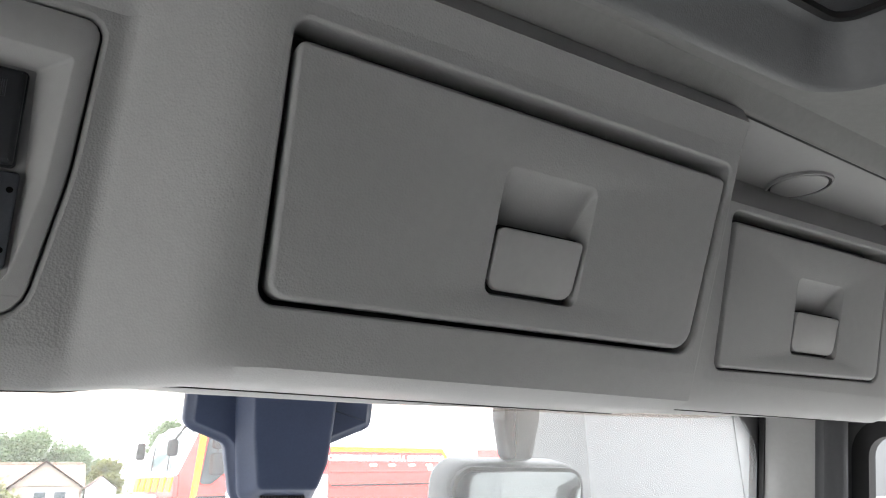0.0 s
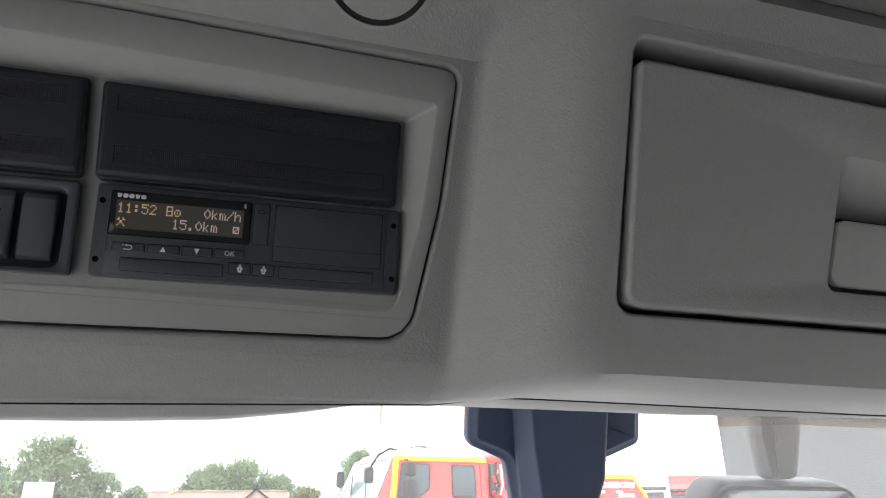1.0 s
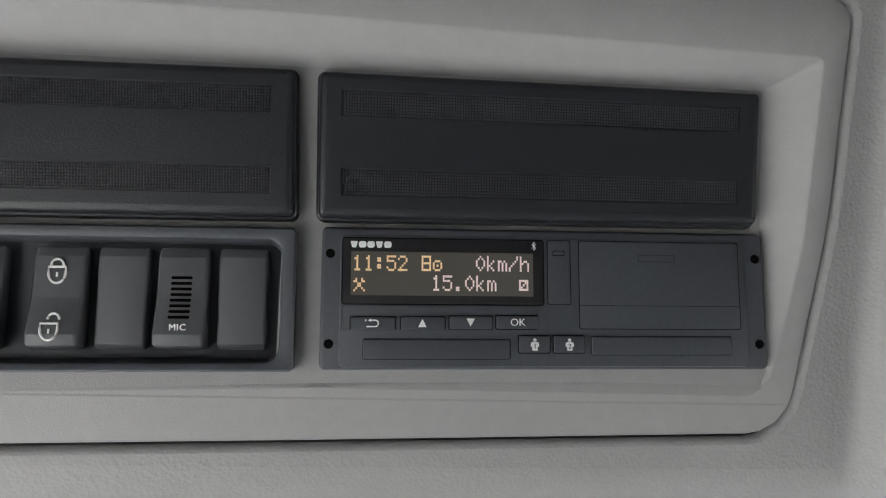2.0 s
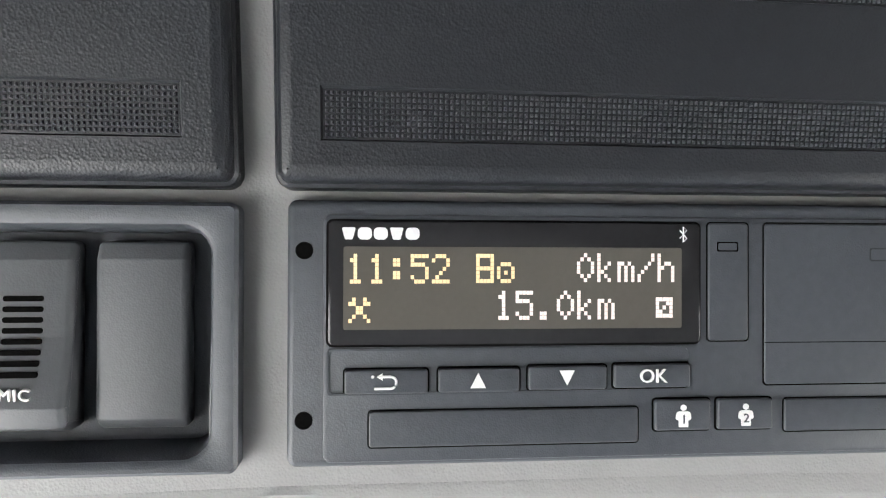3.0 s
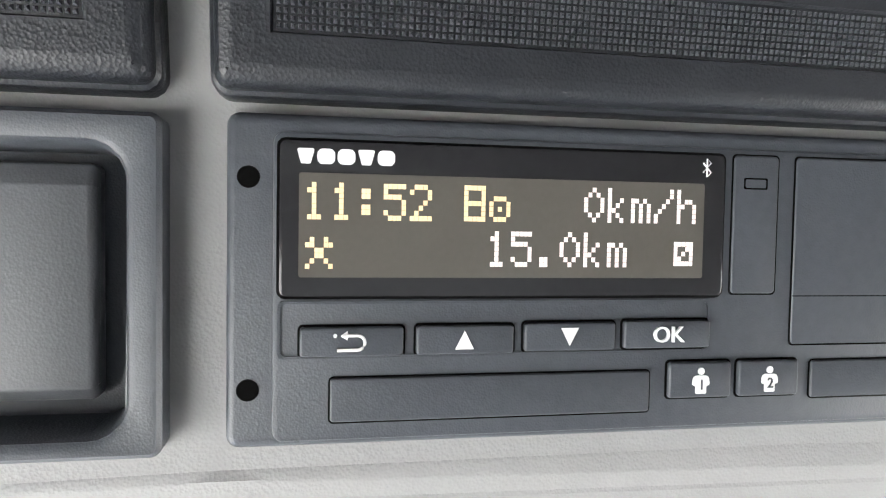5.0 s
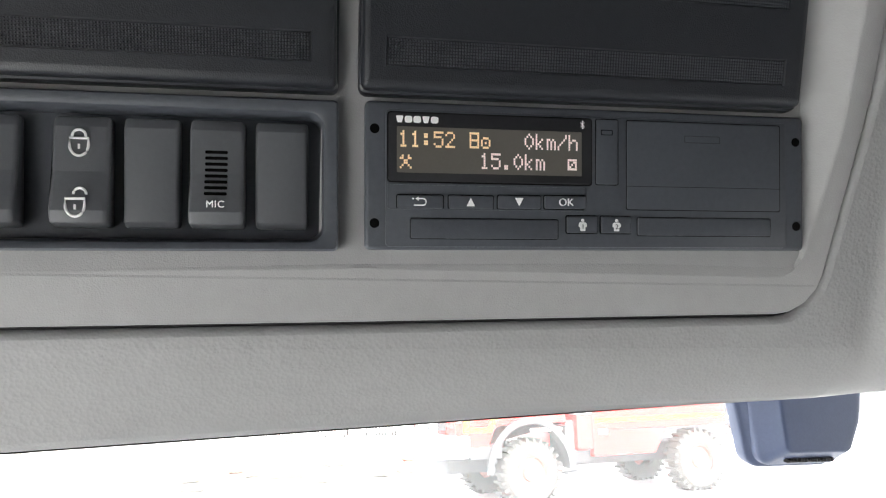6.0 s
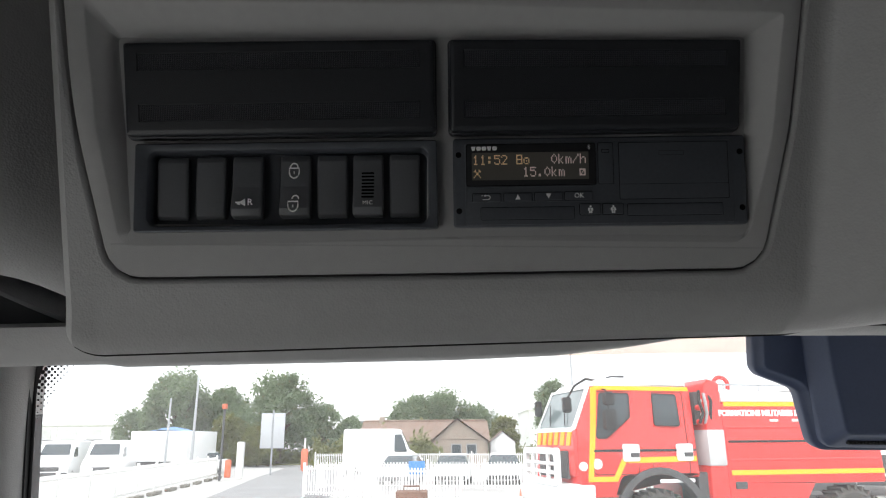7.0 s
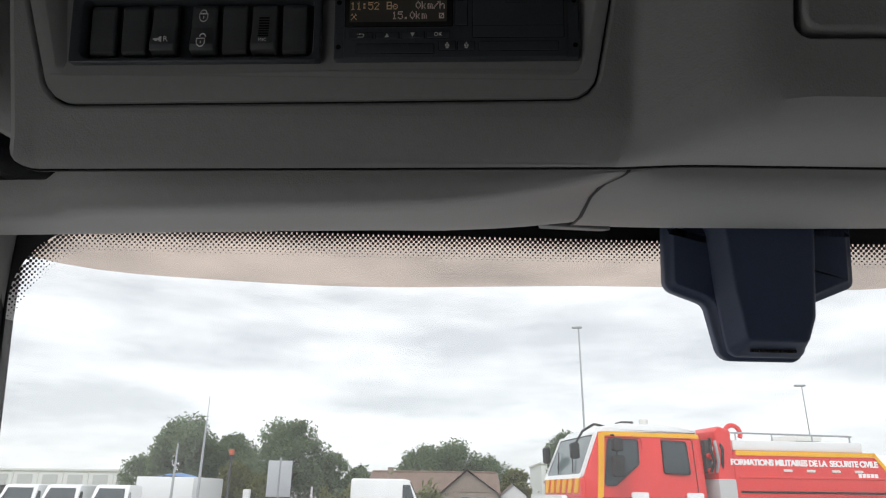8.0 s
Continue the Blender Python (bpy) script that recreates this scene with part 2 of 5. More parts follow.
# paler than the covers' black: glints on the knurl tips are put into the colour
KNURL = mat("knurl_glint_black", (0.060, 0.064, 0.072), 0.30, vary=0.1, size=40)
BOUNCE = mat("grey_bounce_slab", (0.36, 0.358, 0.354), 0.8, vary=0.08, size=6)
# sky mirrored in and seen through the engine's screen is put into this base colour
PALEGLASS = mat("sky_paled_glass", (0.13, 0.165, 0.165), 0.10, vary=0.15, size=1.5)
AMBER = glow("amber_display_dots", (1.0, 0.72, 0.41), 0.0145)
# paler copy of the amber: a reflection over the right half put into colour
PALE = glow("reflection_paled_dots", (0.96, 0.80, 0.74), 0.015)
# the dust film also carries the veiling glare over the view outdoors
GLASS = clear("clear_glass", (0.915, 0.92, 0.925), 0.05, dust=0.09)
SMOKED = clear("smoked_tan_acrylic", (0.60, 0.50, 0.43), 0.04, 0.15)
FRIT = mat("black_enamel", (0.008, 0.008, 0.010), 0.4, vary=0.1, size=60)
RED = mat("fire_red_paint", (0.70, 0.030, 0.025), 0.3, vary=0.08, size=1.2, coat=0.4)
YELLOW = mat("yellow_reflective_strip", (0.86, 0.44, 0.012), 0.45, vary=0.08, size=3)
WHITE = mat("white_vehicle_paint", (0.78, 0.79, 0.79), 0.3, vary=0.04, size=1.0, coat=0.3)
SILVER = mat("silver_vehicle_paint", (0.5, 0.52, 0.54), 0.3, metal=0.4, vary=0.05, size=1.0, coat=0.3)
CARGLASS = mat("dark_vehicle_glass", (0.045, 0.058, 0.065), 0.06, vary=0.1, size=2)
RIM = mat("dusty_red_rim", (0.30, 0.11, 0.09), 0.7, vary=0.25, size=5, grain=0.4, grain_size=30)
TYRE = mat("dusty_tyre_rubber", (0.06, 0.056, 0.05), 0.85, vary=0.3, size=6, grain=0.5, grain_size=40)
CHASSIS = mat("dark_grey_chassis", (0.06, 0.06, 0.062), 0.6, vary=0.2, size=4)
STEEL = mat("galvanised_steel", (0.42, 0.44, 0.45), 0.45, metal=0.6, vary=0.15, size=6)
LENS = mat("lamp_lens", (0.75, 0.74, 0.7), 0.12, vary=0.05, size=10)
ORANGE = mat("orange_plastic", (0.60, 0.15, 0.075), 0.5, vary=0.1, size=8)
BLUE = mat("blue_paint", (0.05, 0.2, 0.5), 0.4, vary=0.1, size=6)
FENCE = mat("white_painted_metal", (0.72, 0.72, 0.70), 0.5, vary=0.08, size=3)
BRICK = mat("brown_render", (0.27, 0.225, 0.185), 0.9, vary=0.2, size=1.5, grain=0.4, grain_size=12)
TILES = mat("brown_roof_tiles", (0.20, 0.14, 0.11), 0.85, vary=0.3, size=1.2, grain=0.6, grain_size=6)
CLAD = mat("white_cladding", (0.70, 0.71, 0.71), 0.5, vary=0.05, size=0.6)
HALLGREY = mat("light_grey_cladding", (0.27, 0.28, 0.285), 0.5, vary=0.06, size=0.5)
HALLPALE = mat("pale_grey_panels", (0.50, 0.51, 0.515), 0.5, vary=0.06, size=0.5)
HALLDARK = mat("grey_ribbed_cladding", (0.075, 0.078, 0.082), 0.5, vary=0.08, size=0.5)
BARK = mat("brown_bark", (0.11, 0.085, 0.06), 0.9, vary=0.3, size=4, grain=0.8, grain_size=20)
LEAF = leafy(mat("green_leaves", (0.17, 0.225, 0.13), 0.6, vary=0.5, size=0.55))
LEAF_PALE = leafy(mat("yellow_green_leaves", (0.16, 0.17, 0.06), 0.6, vary=0.4, size=0.7))
GRASS = mat("dry_grass", (0.20, 0.21, 0.09), 0.95, vary=0.3, size=0.8, grain=0.8, grain_size=30)
ASPHALT = mat("pale_worn_asphalt", (0.40, 0.392, 0.376), 0.9, vary=0.2, size=0.35, grain=0.6, grain_size=60)
ROAD = mat("grey_road_asphalt", (0.23, 0.23, 0.23), 0.9, vary=0.2, size=0.5, grain=0.6, grain_size=60)
DULLSTONE = mat("dark_weathered_stone", (0.15, 0.14, 0.115), 0.9, vary=0.3, size=4, grain=0.5, grain_size=40)
RUST = mat("rusty_brown_steel", (0.17, 0.09, 0.06), 0.8, vary=0.35, size=5, grain=0.5, grain_size=30)
WALLS = mat("pale_grey_cab_lining", (0.12, 0.12, 0.12), 0.85, vary=0.08, size=6)
MIRRORGREY = mat("pale_grey_mirror_plastic", (0.052, 0.054, 0.056), 0.5, vary=0.08, size=10, grain=0.2, grain_size=600)
MIRROR = mat("mirror_glass", (0.22, 0.245, 0.25), 0.05, metal=1.0, vary=0.02, size=3)
DARKTRIM = mat("dark_grey_trim", (0.060, 0.061, 0.066), 0.55, vary=0.1, size=10, grain=0.2, grain_size=700)
MIDGREY = mat("mid_grey_plastic", (0.16, 0.163, 0.168), 0.5, vary=0.08, size=10, grain=0.2, grain_size=600)

# ---- the cab: overhead console ----
def y_driver(z): return 0.004 - 0.19 * z
def y_centre(z): return -0.047 - 0.215 * z
def y_pass(z): return 0.020 - 0.125 * z


P_DRIVER = [(-.0865, .228), (-.066, .202), (-.040, .178), (y_driver(.165), .165), (y_driver(-.0395), -.0395), (.014, -.046), (.0205, -.058), (.027, -.0665), (.0325, -.0710), (.0380, -.0725), (.044, -.067), (.046, -.03)]
P_LEFT = P_DRIVER[:5] + [(.0127, -.046), (.0148, -.0585), (.0160, -.0705), (.0166, -.0790), (.0190, -.0838), (.026, -.079), (.046, -.03)]
P_CENTRE = [(-.0760, .233), (-.0890, .2225), (-.0965, .2075), (y_centre(.185), .185), (y_centre(-.015), -.015), (-.0412, -.0275), (-.0375, -.0395), (-.0205, -.0492), (.018, -.0555), (.060, -.0610), (.066, -.056), (.068, -.02)]
P_CENTRE_END = [(-.0720, .233), (-.0870, .2225), (-.0955, .2075)] + P_CENTRE[3:]
P_PASS = [(-.063, .233), (-.030, .2255), (.034, .213), (y_pass(.172), .172), (y_pass(-.0175), -.0175), (.026, -.030), (.031, -.040), (.038, -.047), (.046, -.051), (.056, -.052), (.064, -.048), (.068, -.02)]


def blend(a, b, w):
    return [((1 - w) * p[0] + w * q[0], (1 - w) * p[1] + w * q[1]) for p, q in zip(a, b)]


TURN = (.318, .324, .332, .342)   # where the underside finishes widening


def shell_rows():
    rows = []
    def add(x, prof):
        rows.append([(x, y, z) for y, z in prof])

    def driver(x):
        # the lower edge sinks and draws back towards the door
        return blend(P_DRIVER, P_LEFT, (.1 - x) / .33)
    for x, dy in ((-.262, .12), (-.2625, .03), (-.2605, .012), (-.256, .004), (-.250, 0), (-.243, 0), (-.236, 0), (-.230, 0)):
        u = min(max((-.230 - x) / .032, 0), 1)
        lift = .030 * (1 - math.sqrt(1 - u * u))
        add(x, [(y + dy, z + (lift * min(1, (-z - .033) / .042) if z < -.0335 else 0)) for y, z in driver(x)])
    def ramp(v, h):
        return 0 if v < -h else v if v > h else (v + h) ** 2 / (4 * h)
    for x in (.222, .2245, .227, .2295, .232, .2345, .238, .245, .255, .265, .272, .2765, .280, .2835, .287, .2905, .294, .2975, .301, .3045, .308, .312) + TURN:
        w = (ramp(x - .2298, .004) - ramp(x - .2940, .018)) / .0642
        u = min(max((x - .222) / .118, 0), 1)
        v = .6 * u + .4 * u * u * (3 - 2 * u)
        full, late = blend(driver(min(x, .312)), P_CENTRE, w), blend(driver(min(x, .312)), P_CENTRE, v)
        half = blend(full, late, .5)
        add(x, full[:6] + half[6:7] + late[7:9] + full[9:])
    add(.7205, P_CENTRE_END)
    for x, w in ((.7222, .006), (.7240, .03), (.7254, .10), (.7266, .30), (.7282, .70), (.7300, .93), (.7330, .99), (.738, 1)):
        add(x, blend(P_CENTRE_END, P_PASS, w))
    for x in (.812, 1.150, 1.168):
        add(x, P_PASS)
    add(1.176, [(y + .012, z) for y, z in P_PASS])
    add(1.178, [(y + .13, z) for y, z in P_PASS])
    return rows


def framed_hole(bm, corners, hole, surf, depth, roll=1.0):
    """The skin between four corners (x, z) and a rounded hole, with the hole's edge turned in."""
    outer = [bm.verts.new((x, surf(z), z)) for x, z in corners]
    k = len(hole) // 4
    loops = []
    for d, dy in ((0, 0), (.0008, .0002), (.0016, .0008), (.0022, .0018), (.0025, .0034), (.0026, depth)):
        loops.append([bm.verts.new((x, surf(z) + (dy * roll if dy < depth else dy), z)) for x, z in inset(hole, d * roll)])
    h = loops[0]
    for c in range(4):
        for i in range(k - 1):
            bm.faces.new((outer[c], h[c * k + i], h[c * k + i + 1]))
        bm.faces.new((outer[c], h[c * k + k - 1], h[(c + 1) * k % len(h)], outer[(c + 1) % 4]))
    for a, b in zip(loops, loops[1:]):
        ring(bm, a, b)


bay_outer = rpoly([(-.2225, -.0330), (0, -.0284), (.1985, -.0238), (.2115, .065), (.2150, .1565), (0, .1590), (-.2450, .158), (-.2425, .070)], [.022, .5, .020, .25, .009, .5, .012, .4], 4)
console = thing("overhead_console", "grey grained plastic overhead console above the windscreen", "console", (0.2, 0.05, -0.07), CAB)
bm = bmesh.new()
rows = shell_rows()
vs = [[bm.verts.new(p) for p in row] for row in rows]
holes = (-.250, -.243, -.236, -.230, .312, .812) + TURN
for i, (a, b) in enumerate(zip(vs, vs[1:])):
    for j in range(len(a) - 1):
        if j == 3 and any(abs(rows[i][3][0] - x) < 1e-6 for x in holes):
            continue
        bm.faces.new((a[j], a[j + 1], b[j + 1], b[j]))
framed_hole(bm, [(-.250, -.0395), (.222, -.0395), (.222, .165), (-.250, .165)], inset(bay_outer, -.0049), y_driver, .007, 1.45)
DOOR1 = rpoly([(.3225, -.003), (.714, -.001), (.718, .171), (.3135, .176)], [.014, .022, .012, .012])
framed_hole(bm, [(.312, -.015), (.7205, -.015), (.7205, .185), (.312, .185)], DOOR1, y_centre, .032)
DOOR2 = rpoly([(.824, -.008), (1.132, -.002), (1.128, .166), (.824, .166)], [.012, .014, .012, .012])
framed_hole(bm, [(.812, -.0175), (1.150, -.0175), (1.150, .172), (.812, .172)], DOOR2, y_pass, .032)
bmesh.ops.remove_doubles(bm, verts=bm.verts, dist=1e-5)
part("shell", bm, GREY, console, smooth=31)
# dark backs: the shade deep in the door gaps is put into their colour
for surf, x0, x1, z0, z1 in ((y_centre, .312, .72, -.004, .18), (y_pass, .815, 1.145, -.012, .170)):
    part("locker_back", prism([(x0, z0), (x1, z0), (x1, z1), (x0, z1)], 0.0295, 0.036, warp=lambda x, y, z, s=surf: (x, s(z) + y, z)), DARKTRIM, console)

# black strip added to draw the shaded gap behind the console's lower edge
shade_path = [(r[9][0], r[9][1] + .0034, r[9][2] + .0002) for r in rows[3:-2]]
part("edge_seal", sheet([[(x, y - .0013, z - .0014), (x, y + .0013, z - .0014), (x, y + .0013, z + .002)] for x, y, z in shade_path]), RUBBER, console, "thin black strip for the shaded gap under the console edge")

# the framed bay in front of the driver
bay_chamf = rpoly([(-.2160, -.0135), (0, -.0078), (.1890, -.0085), (.2003, .055), (.2035, .1325), (0, .1365), (-.2320, .1385), (-.2275, .060)], [.010, .5, .012, .12, .003, .5, .005, .2], 4)
bay_inner = rpoly([(-.2080, -.0085), (0, -.0042), (.1900, -.0005), (.1885, .058), (.1845, .1225), (0, .1215), (-.2165, .1205), (-.2145, .059)], [.004, .5, .004, .5, .002, .5, .003, .3], 4)
part("shut_line", band(inset(bay_outer, -.0030), inset(bay_outer, .003), .0040, .0060, warp=lambda x, y, z: (x, y_driver(z) + y, z)), RUBBER, console, "dark gap round the bay frame")
bm = bmesh.new()
loops = []
for pts, dy in ((bay_outer, .0055), (bay_outer, .0006), (inset(bay_outer, .0004), -.0002), (inset(bay_outer, .0012), -.0006), (inset(bay_chamf, -.0010), -.0006), (bay_chamf, -.0003), (inset(bay_chamf, .0007), .0004)):
    # the step into the bay runs out along its foot
    loops.append([bm.verts.new((x, y_driver(z) + (dy if dy < -.0005 or dy > .0004 else -.0006 + (dy + .0006) * min(1, max(0, (z + .004) / .02))), z)) for x, z in pts])
loops.append([bm.verts.new((x, (.006 if z < .06 else .006 - .19 * (z - .06)), z)) for x, z in bay_inner])
for a, b in zip(loops, loops[1:]):
    ring(bm, a, b)
part("bay_frame", bm, GREY_FINE, console, smooth=30)
bm = sheet([[(x, .0055, .0515), (x, .0055, .060), (x, .0055 - .19 * .065, .125)] for x in (-.222, .198)])
for x0, x1, z0, z1 in ((-.222, -.1985, -.012, .0515), (-.0175, .198, -.012, .0515), (-.1985, -.0175, -.012, .0015)):
    sheet([[(x, .0055, z0), (x, .0055, z1)] for x in (x0, x1)], bm)
bmesh.ops.remove_doubles(bm, verts=bm.verts, dist=1e-5)
part("bay_floor", bm, GREY_FINE, console)


def locker_door(outline, surf, pocket, plate, name="storage_door"):
    """A hinged door with a scooped grip and its latch plate."""
    bm = bmesh.new()
    loops = []
    for d, dy in ((0, .018), (0, .0022), (.0004, .0008), (.0014, -.0004), (.0030, -.0012), (.0036, -.0012)):
        loops.append([bm.verts.new((x, surf(z) + dy, z)) for x, z in inset(outline, d)])
    for a, b in zip(loops, loops[1:]):
        ring(bm, a, b)
    x0, x1, z0, z1 = pocket
    hole = rrect(x0, x1, z0, z1, .009)
    k, face = len(hole) // 4, loops[-1]
    inner = [bm.verts.new((x, surf(z) - .0012, z)) for x, z in hole]
    n = len(face) // 4
    for c in range(4):
        for i in range(k - 1):
            bm.faces.new((face[c * n + i], face[c * n + i + 1], inner[c * k + i + 1], inner[c * k + i]))
        a, b = c * n + n - 1, ((c + 1) * n) % len(face)
        p, q = c * k + k - 1, ((c + 1) * k) % len(hole)
        bm.faces.new((face[a], face[b], inner[q], inner[p]))
    prev = inner
    for d, dy, drop in ((.0008, -.0008, 0), (.0017, .0008, 0), (.0025, .0050, .03), (.0045, .015, .16), (.0065, .025, .34), (.008, .031, .50)):
        loop = [bm.verts.new((x, surf(z) + dy, z - (drop * (z1 - z0) * ((z - z0) / (z1 - z0)) ** 2))) for x, z in inset(hole, d)]
        ring(bm, prev, loop)
        prev = loop
    bm.faces.new(prev)
    door = part(name, bm, GREY, console, smooth=30)
    px0, px1, pz0, pz1 = plate
    out = rpoly([(px0, pz0), (px1, pz0), (px1, pz1), (px0, pz1)], [.010, .010, .004, .004])
    part("latch_plate", prism(out, 0, .006, .0012, warp=lambda x, y, z: (x, surf(z) + y + .0010 - .0035 * ((z - pz0) / (pz1 - pz0)), z)), GREY_FINE, door)
    # black sheet that stands for the shadow round the latch plate
    part("latch_gap", prism(inset(out, -.0028), .006, .009, warp=lambda x, y, z: (x, surf(z) + y, z)), RUBBER, door)
    return door


locker_door(rpoly([(.3305, .0035), (.705, .0050), (.7095, .1560), (.3200, .1605)], [.012, .018, .006, .006]), y_centre, (.4838, .5728, .0250, .1200), (.4885, .5665, .0305, .0755))
locker_door(rpoly([(.829, -.0040), (1.127, .0020), (1.123, .1500), (.829, .1520)], [.010, .012, .006, .006]), y_pass, (.9465, 1.0375, .0197, .109), (.951, 1.032, .025, .069))


def round_cap(x, y, z, normal, r):
    m = Matrix.Translation((x, y, z)) @ Vector(normal).to_track_quat("Z", "Y").to_matrix().to_4x4()
    bm = band([(r * math.cos(a), r * math.sin(a)) for a in [i * math.pi / 20 for i in range(40)]], [((r - .0025) * math.cos(a), (r - .0025) * math.sin(a)) for a in [i * math.pi / 20 for i in range(40)]], .0026, -.004, "z")
    bm.transform(m)
    cap = part("round_cap", bm, GREY_FINE, console)
    bm = disc((0, 0, .0022), r - .0062, -.006, "z", 36, .001)
    bm.transform(m)
    part("cap_disc", bm, GREY, cap)
    bm = disc((0, 0, .0008), r - .001, -.004, "z", 36)
    bm.transform(m)
    part("cap_gap", bm, RUBBER, cap)


round_cap(.153, -.0605, .1970, (0, -.70, -.71), .036)
round_cap(.946, .006, .2172, (0, -.196, -.98), .037)

# ---- inserts in the bay ----
PITCH = .00112


def knurls(x0, x1, z0, z1, surf):
    """Rows of tiny blunt pyramids, too many to count."""
    nx, nz = int((x1 - x0) / PITCH), int((z1 - z0) / (PITCH * .94))
    v, f = [], []
    for i in range(nx):
        for j in range(nz):
            cx, cz, h = x0 + (i + .5) * (x1 - x0) / nx, z0 + (j + .5) * (z1 - z0) / nz, PITCH * .5
            k = len(v)
            v += [(cx + a * h * .66, surf(cz + b * h * .72) + .0006, cz + b * h * .72) for a, b in ((-1, -1), (1, -1), (1, 1), (-1, 1))]
            v += [(cx + a * h * .26, surf(cz + b * h * .34) + .0001, cz + b * h * .34) for a, b in ((-1, -1), (1, -1), (1, 1), (-1, 1))]
            f += [(k + 4, k + 5, k + 6, k + 7)] + [(k + a, k + (a + 1) % 4, k + 4 + (a + 1) % 4, k + 4 + a) for a in range(4)]
    me = bpy.data.meshes.new("knurls")
    me.from_pydata(v, [], f)
    bm = bmesh.new()
    bm.from_mesh(me)
    bpy.data.meshes.remove(me)
    return bm


def blank_cover(x0, x1, low, high):
    """low, high: how much taller the cover stands at its two ends."""
    z0, z1 = .0610, .1165

    def raised(bm):
        for v in bm.verts:
            v.co.z += (low + (high - low) * (v.co.x - x0) / (x1 - x0)) * (v.co.z - z0) / (z1 - z0)
        return bm

    surf = lambda z: -.0050 - .15 * (z - z0)
    cover = thing("blank_cover", "black grained plastic blank cover with two knurled bands", "cover panel", ((x0 + x1) / 2, .004, z0), INSERTS, "blank covers in the console bay")
    bands = ((.0690, .0796), (.0990, .1096))
    xa, xb = x0 + .0092, x1 - .0092
    bm = bmesh.new()
    out = rrect(x0, x1, z0, z1, .0024, 4)
    loops = []
    for d, y in ((-.0010, .0125), (-.0010, .0062), (-.0007, .0052), (0, .0046), (.0001, .0030), (.0005, .0016), (.0012, .0006), (.0022, .0001), (.0034, 0)):
        loops.append([bm.verts.new((a, surf(b) + y, b)) for a, b in inset(out, d)])
    for a, b in zip(loops, loops[1:]):
        ring(bm, a, b)
    # front in strips, so that the bands lie sunk with rounded ends
    xs, zs = [x0 + .0034, xa, xb, x1 - .0034], [z0 + .0034, *bands[0], *bands[1], z1 - .0034]
    g = [[bm.verts.new((x, surf(z), z)) for z in zs] for x in xs]
    for i in range(3):
        for j in range(5):
            if i == 1 and j in (1, 3):
                q = [g[i][j], g[i + 1][j], g[i + 1][j + 1], g[i][j + 1]]
                w = [bm.verts.new((v.co.x + (.0004 if n in (0, 3) else -.0004), v.co.y + .0008, v.co.z + (.0004 if n < 2 else -.0004))) for n, v in enumerate(q)]
                ring(bm, q, w)
                bm.faces.new(w)
            else:
                bm.faces.new((g[i][j], g[i + 1][j], g[i + 1][j + 1], g[i][j + 1]))
    part("cover_plate", raised(bm), BLACK, cover, smooth=25)
    for a, b in bands:
        part("knurled_band", raised(knurls(xa + .0007, xb - .0007, a + .0007, b - .0007, lambda z: surf(z) + .0001)), KNURL, cover, "band of fine knurls", smooth=20, kind="stuff")


blank_cover(-.2095, -.0108, .0034, .0030)
blank_cover(-.0016, .1835, .0026, 0)

# ---- switch panel ----
panel = thing("switch_panel", "black plastic switch panel with seven rocker switches", "switch panel", (-.107, .004, 0), INSERTS)
bm = bmesh.new()
out, hole = rrect(-.2050, -.0100, -.0006, .0568, .002, 5), rrect(-.1968, -.0152, .0026, .0522, .0065, 5)
seq = [(out, .0065), (out, .0008), (inset(out, .0008), 0), (inset(hole, -.0012), 0), (hole, .0006), (inset(hole, .0006), .0018), (inset(hole, .0016), .012)]
loops = [[bm.verts.new((x, y - .0010, z)) for x, z in pts] for pts, y in seq]
for a, b in zip(loops, loops[1:]):
    ring(bm, a, b)
bm.faces.new(loops[-1])
part("panel_frame", bm, BLACK_FINE, panel, smooth=30)


def rocker(cx, kind):
    z0, z1, w = .0078, .0486, .0098
    prof = {"blank": [(.0105, z0), (.0066, z0), (.0044, z0 + .0024), (.0041, z1 - .0038), (.0058, z1), (.0105, z1)],
            "rock": [(.0105, z0), (.0055, z0), (.0002, z0 + .0015), (-.0008, z0 + .006), (.0028, (z0 + z1) / 2), (.0036, z1 - .004), (.0056, z1), (.0105, z1)]}[kind]
    out = rpoly(prof, .0013, 3)
    return part("rocker_switch", prism(out, cx - w, cx + w, .0016, "x", both=True, steps=3), KEY, panel, smooth=35)


SW = [(-.1822, "blank"), (-.1573, "blank"), (-.1332, "rock"), (-.1022, "rock"), (-.0783, "blank"), (-.0549, "rock"), (-.0313, "blank")]
keys = [rocker(*s) for s in SW]


def padlock(cx, cz, y, parent, shut):
    s, w = .0032, .00050
    bm = tube([(cx + s * math.cos(a), y, cz - .0010 + .0040 * math.sin(a)) for a in [math.pi * (1 + i / 12) for i in range(13)]] + [(cx + s, y, cz + .0014), (cx - s, y, cz + .0014), (cx - s, y, cz - .0010)], w, 6)
    sh = [(cx - s * .72, y, cz + .0014), (cx - s * .72, y, cz + .0022)] + [(cx + s * .72 * math.cos(a), y, cz + .0023 + .0022 * math.sin(a)) for a in [math.pi * (1 - i / 8) for i in range(9)]] + [(cx + s * .72, y, cz + (.0014 if shut else .0022))]
    if not shut:
        sh = [((x - cx) * .93 + cx + .0016, yy, z + .0007) for x, yy, z in sh[1:]]
    tube(sh, w, 6, bm)
    tube([(cx, y, cz - .0007), (cx, y, cz - .0025)], .00042, 6, bm)
    part("padlock_icon", bm, PRINT, parent, "white printed padlock")


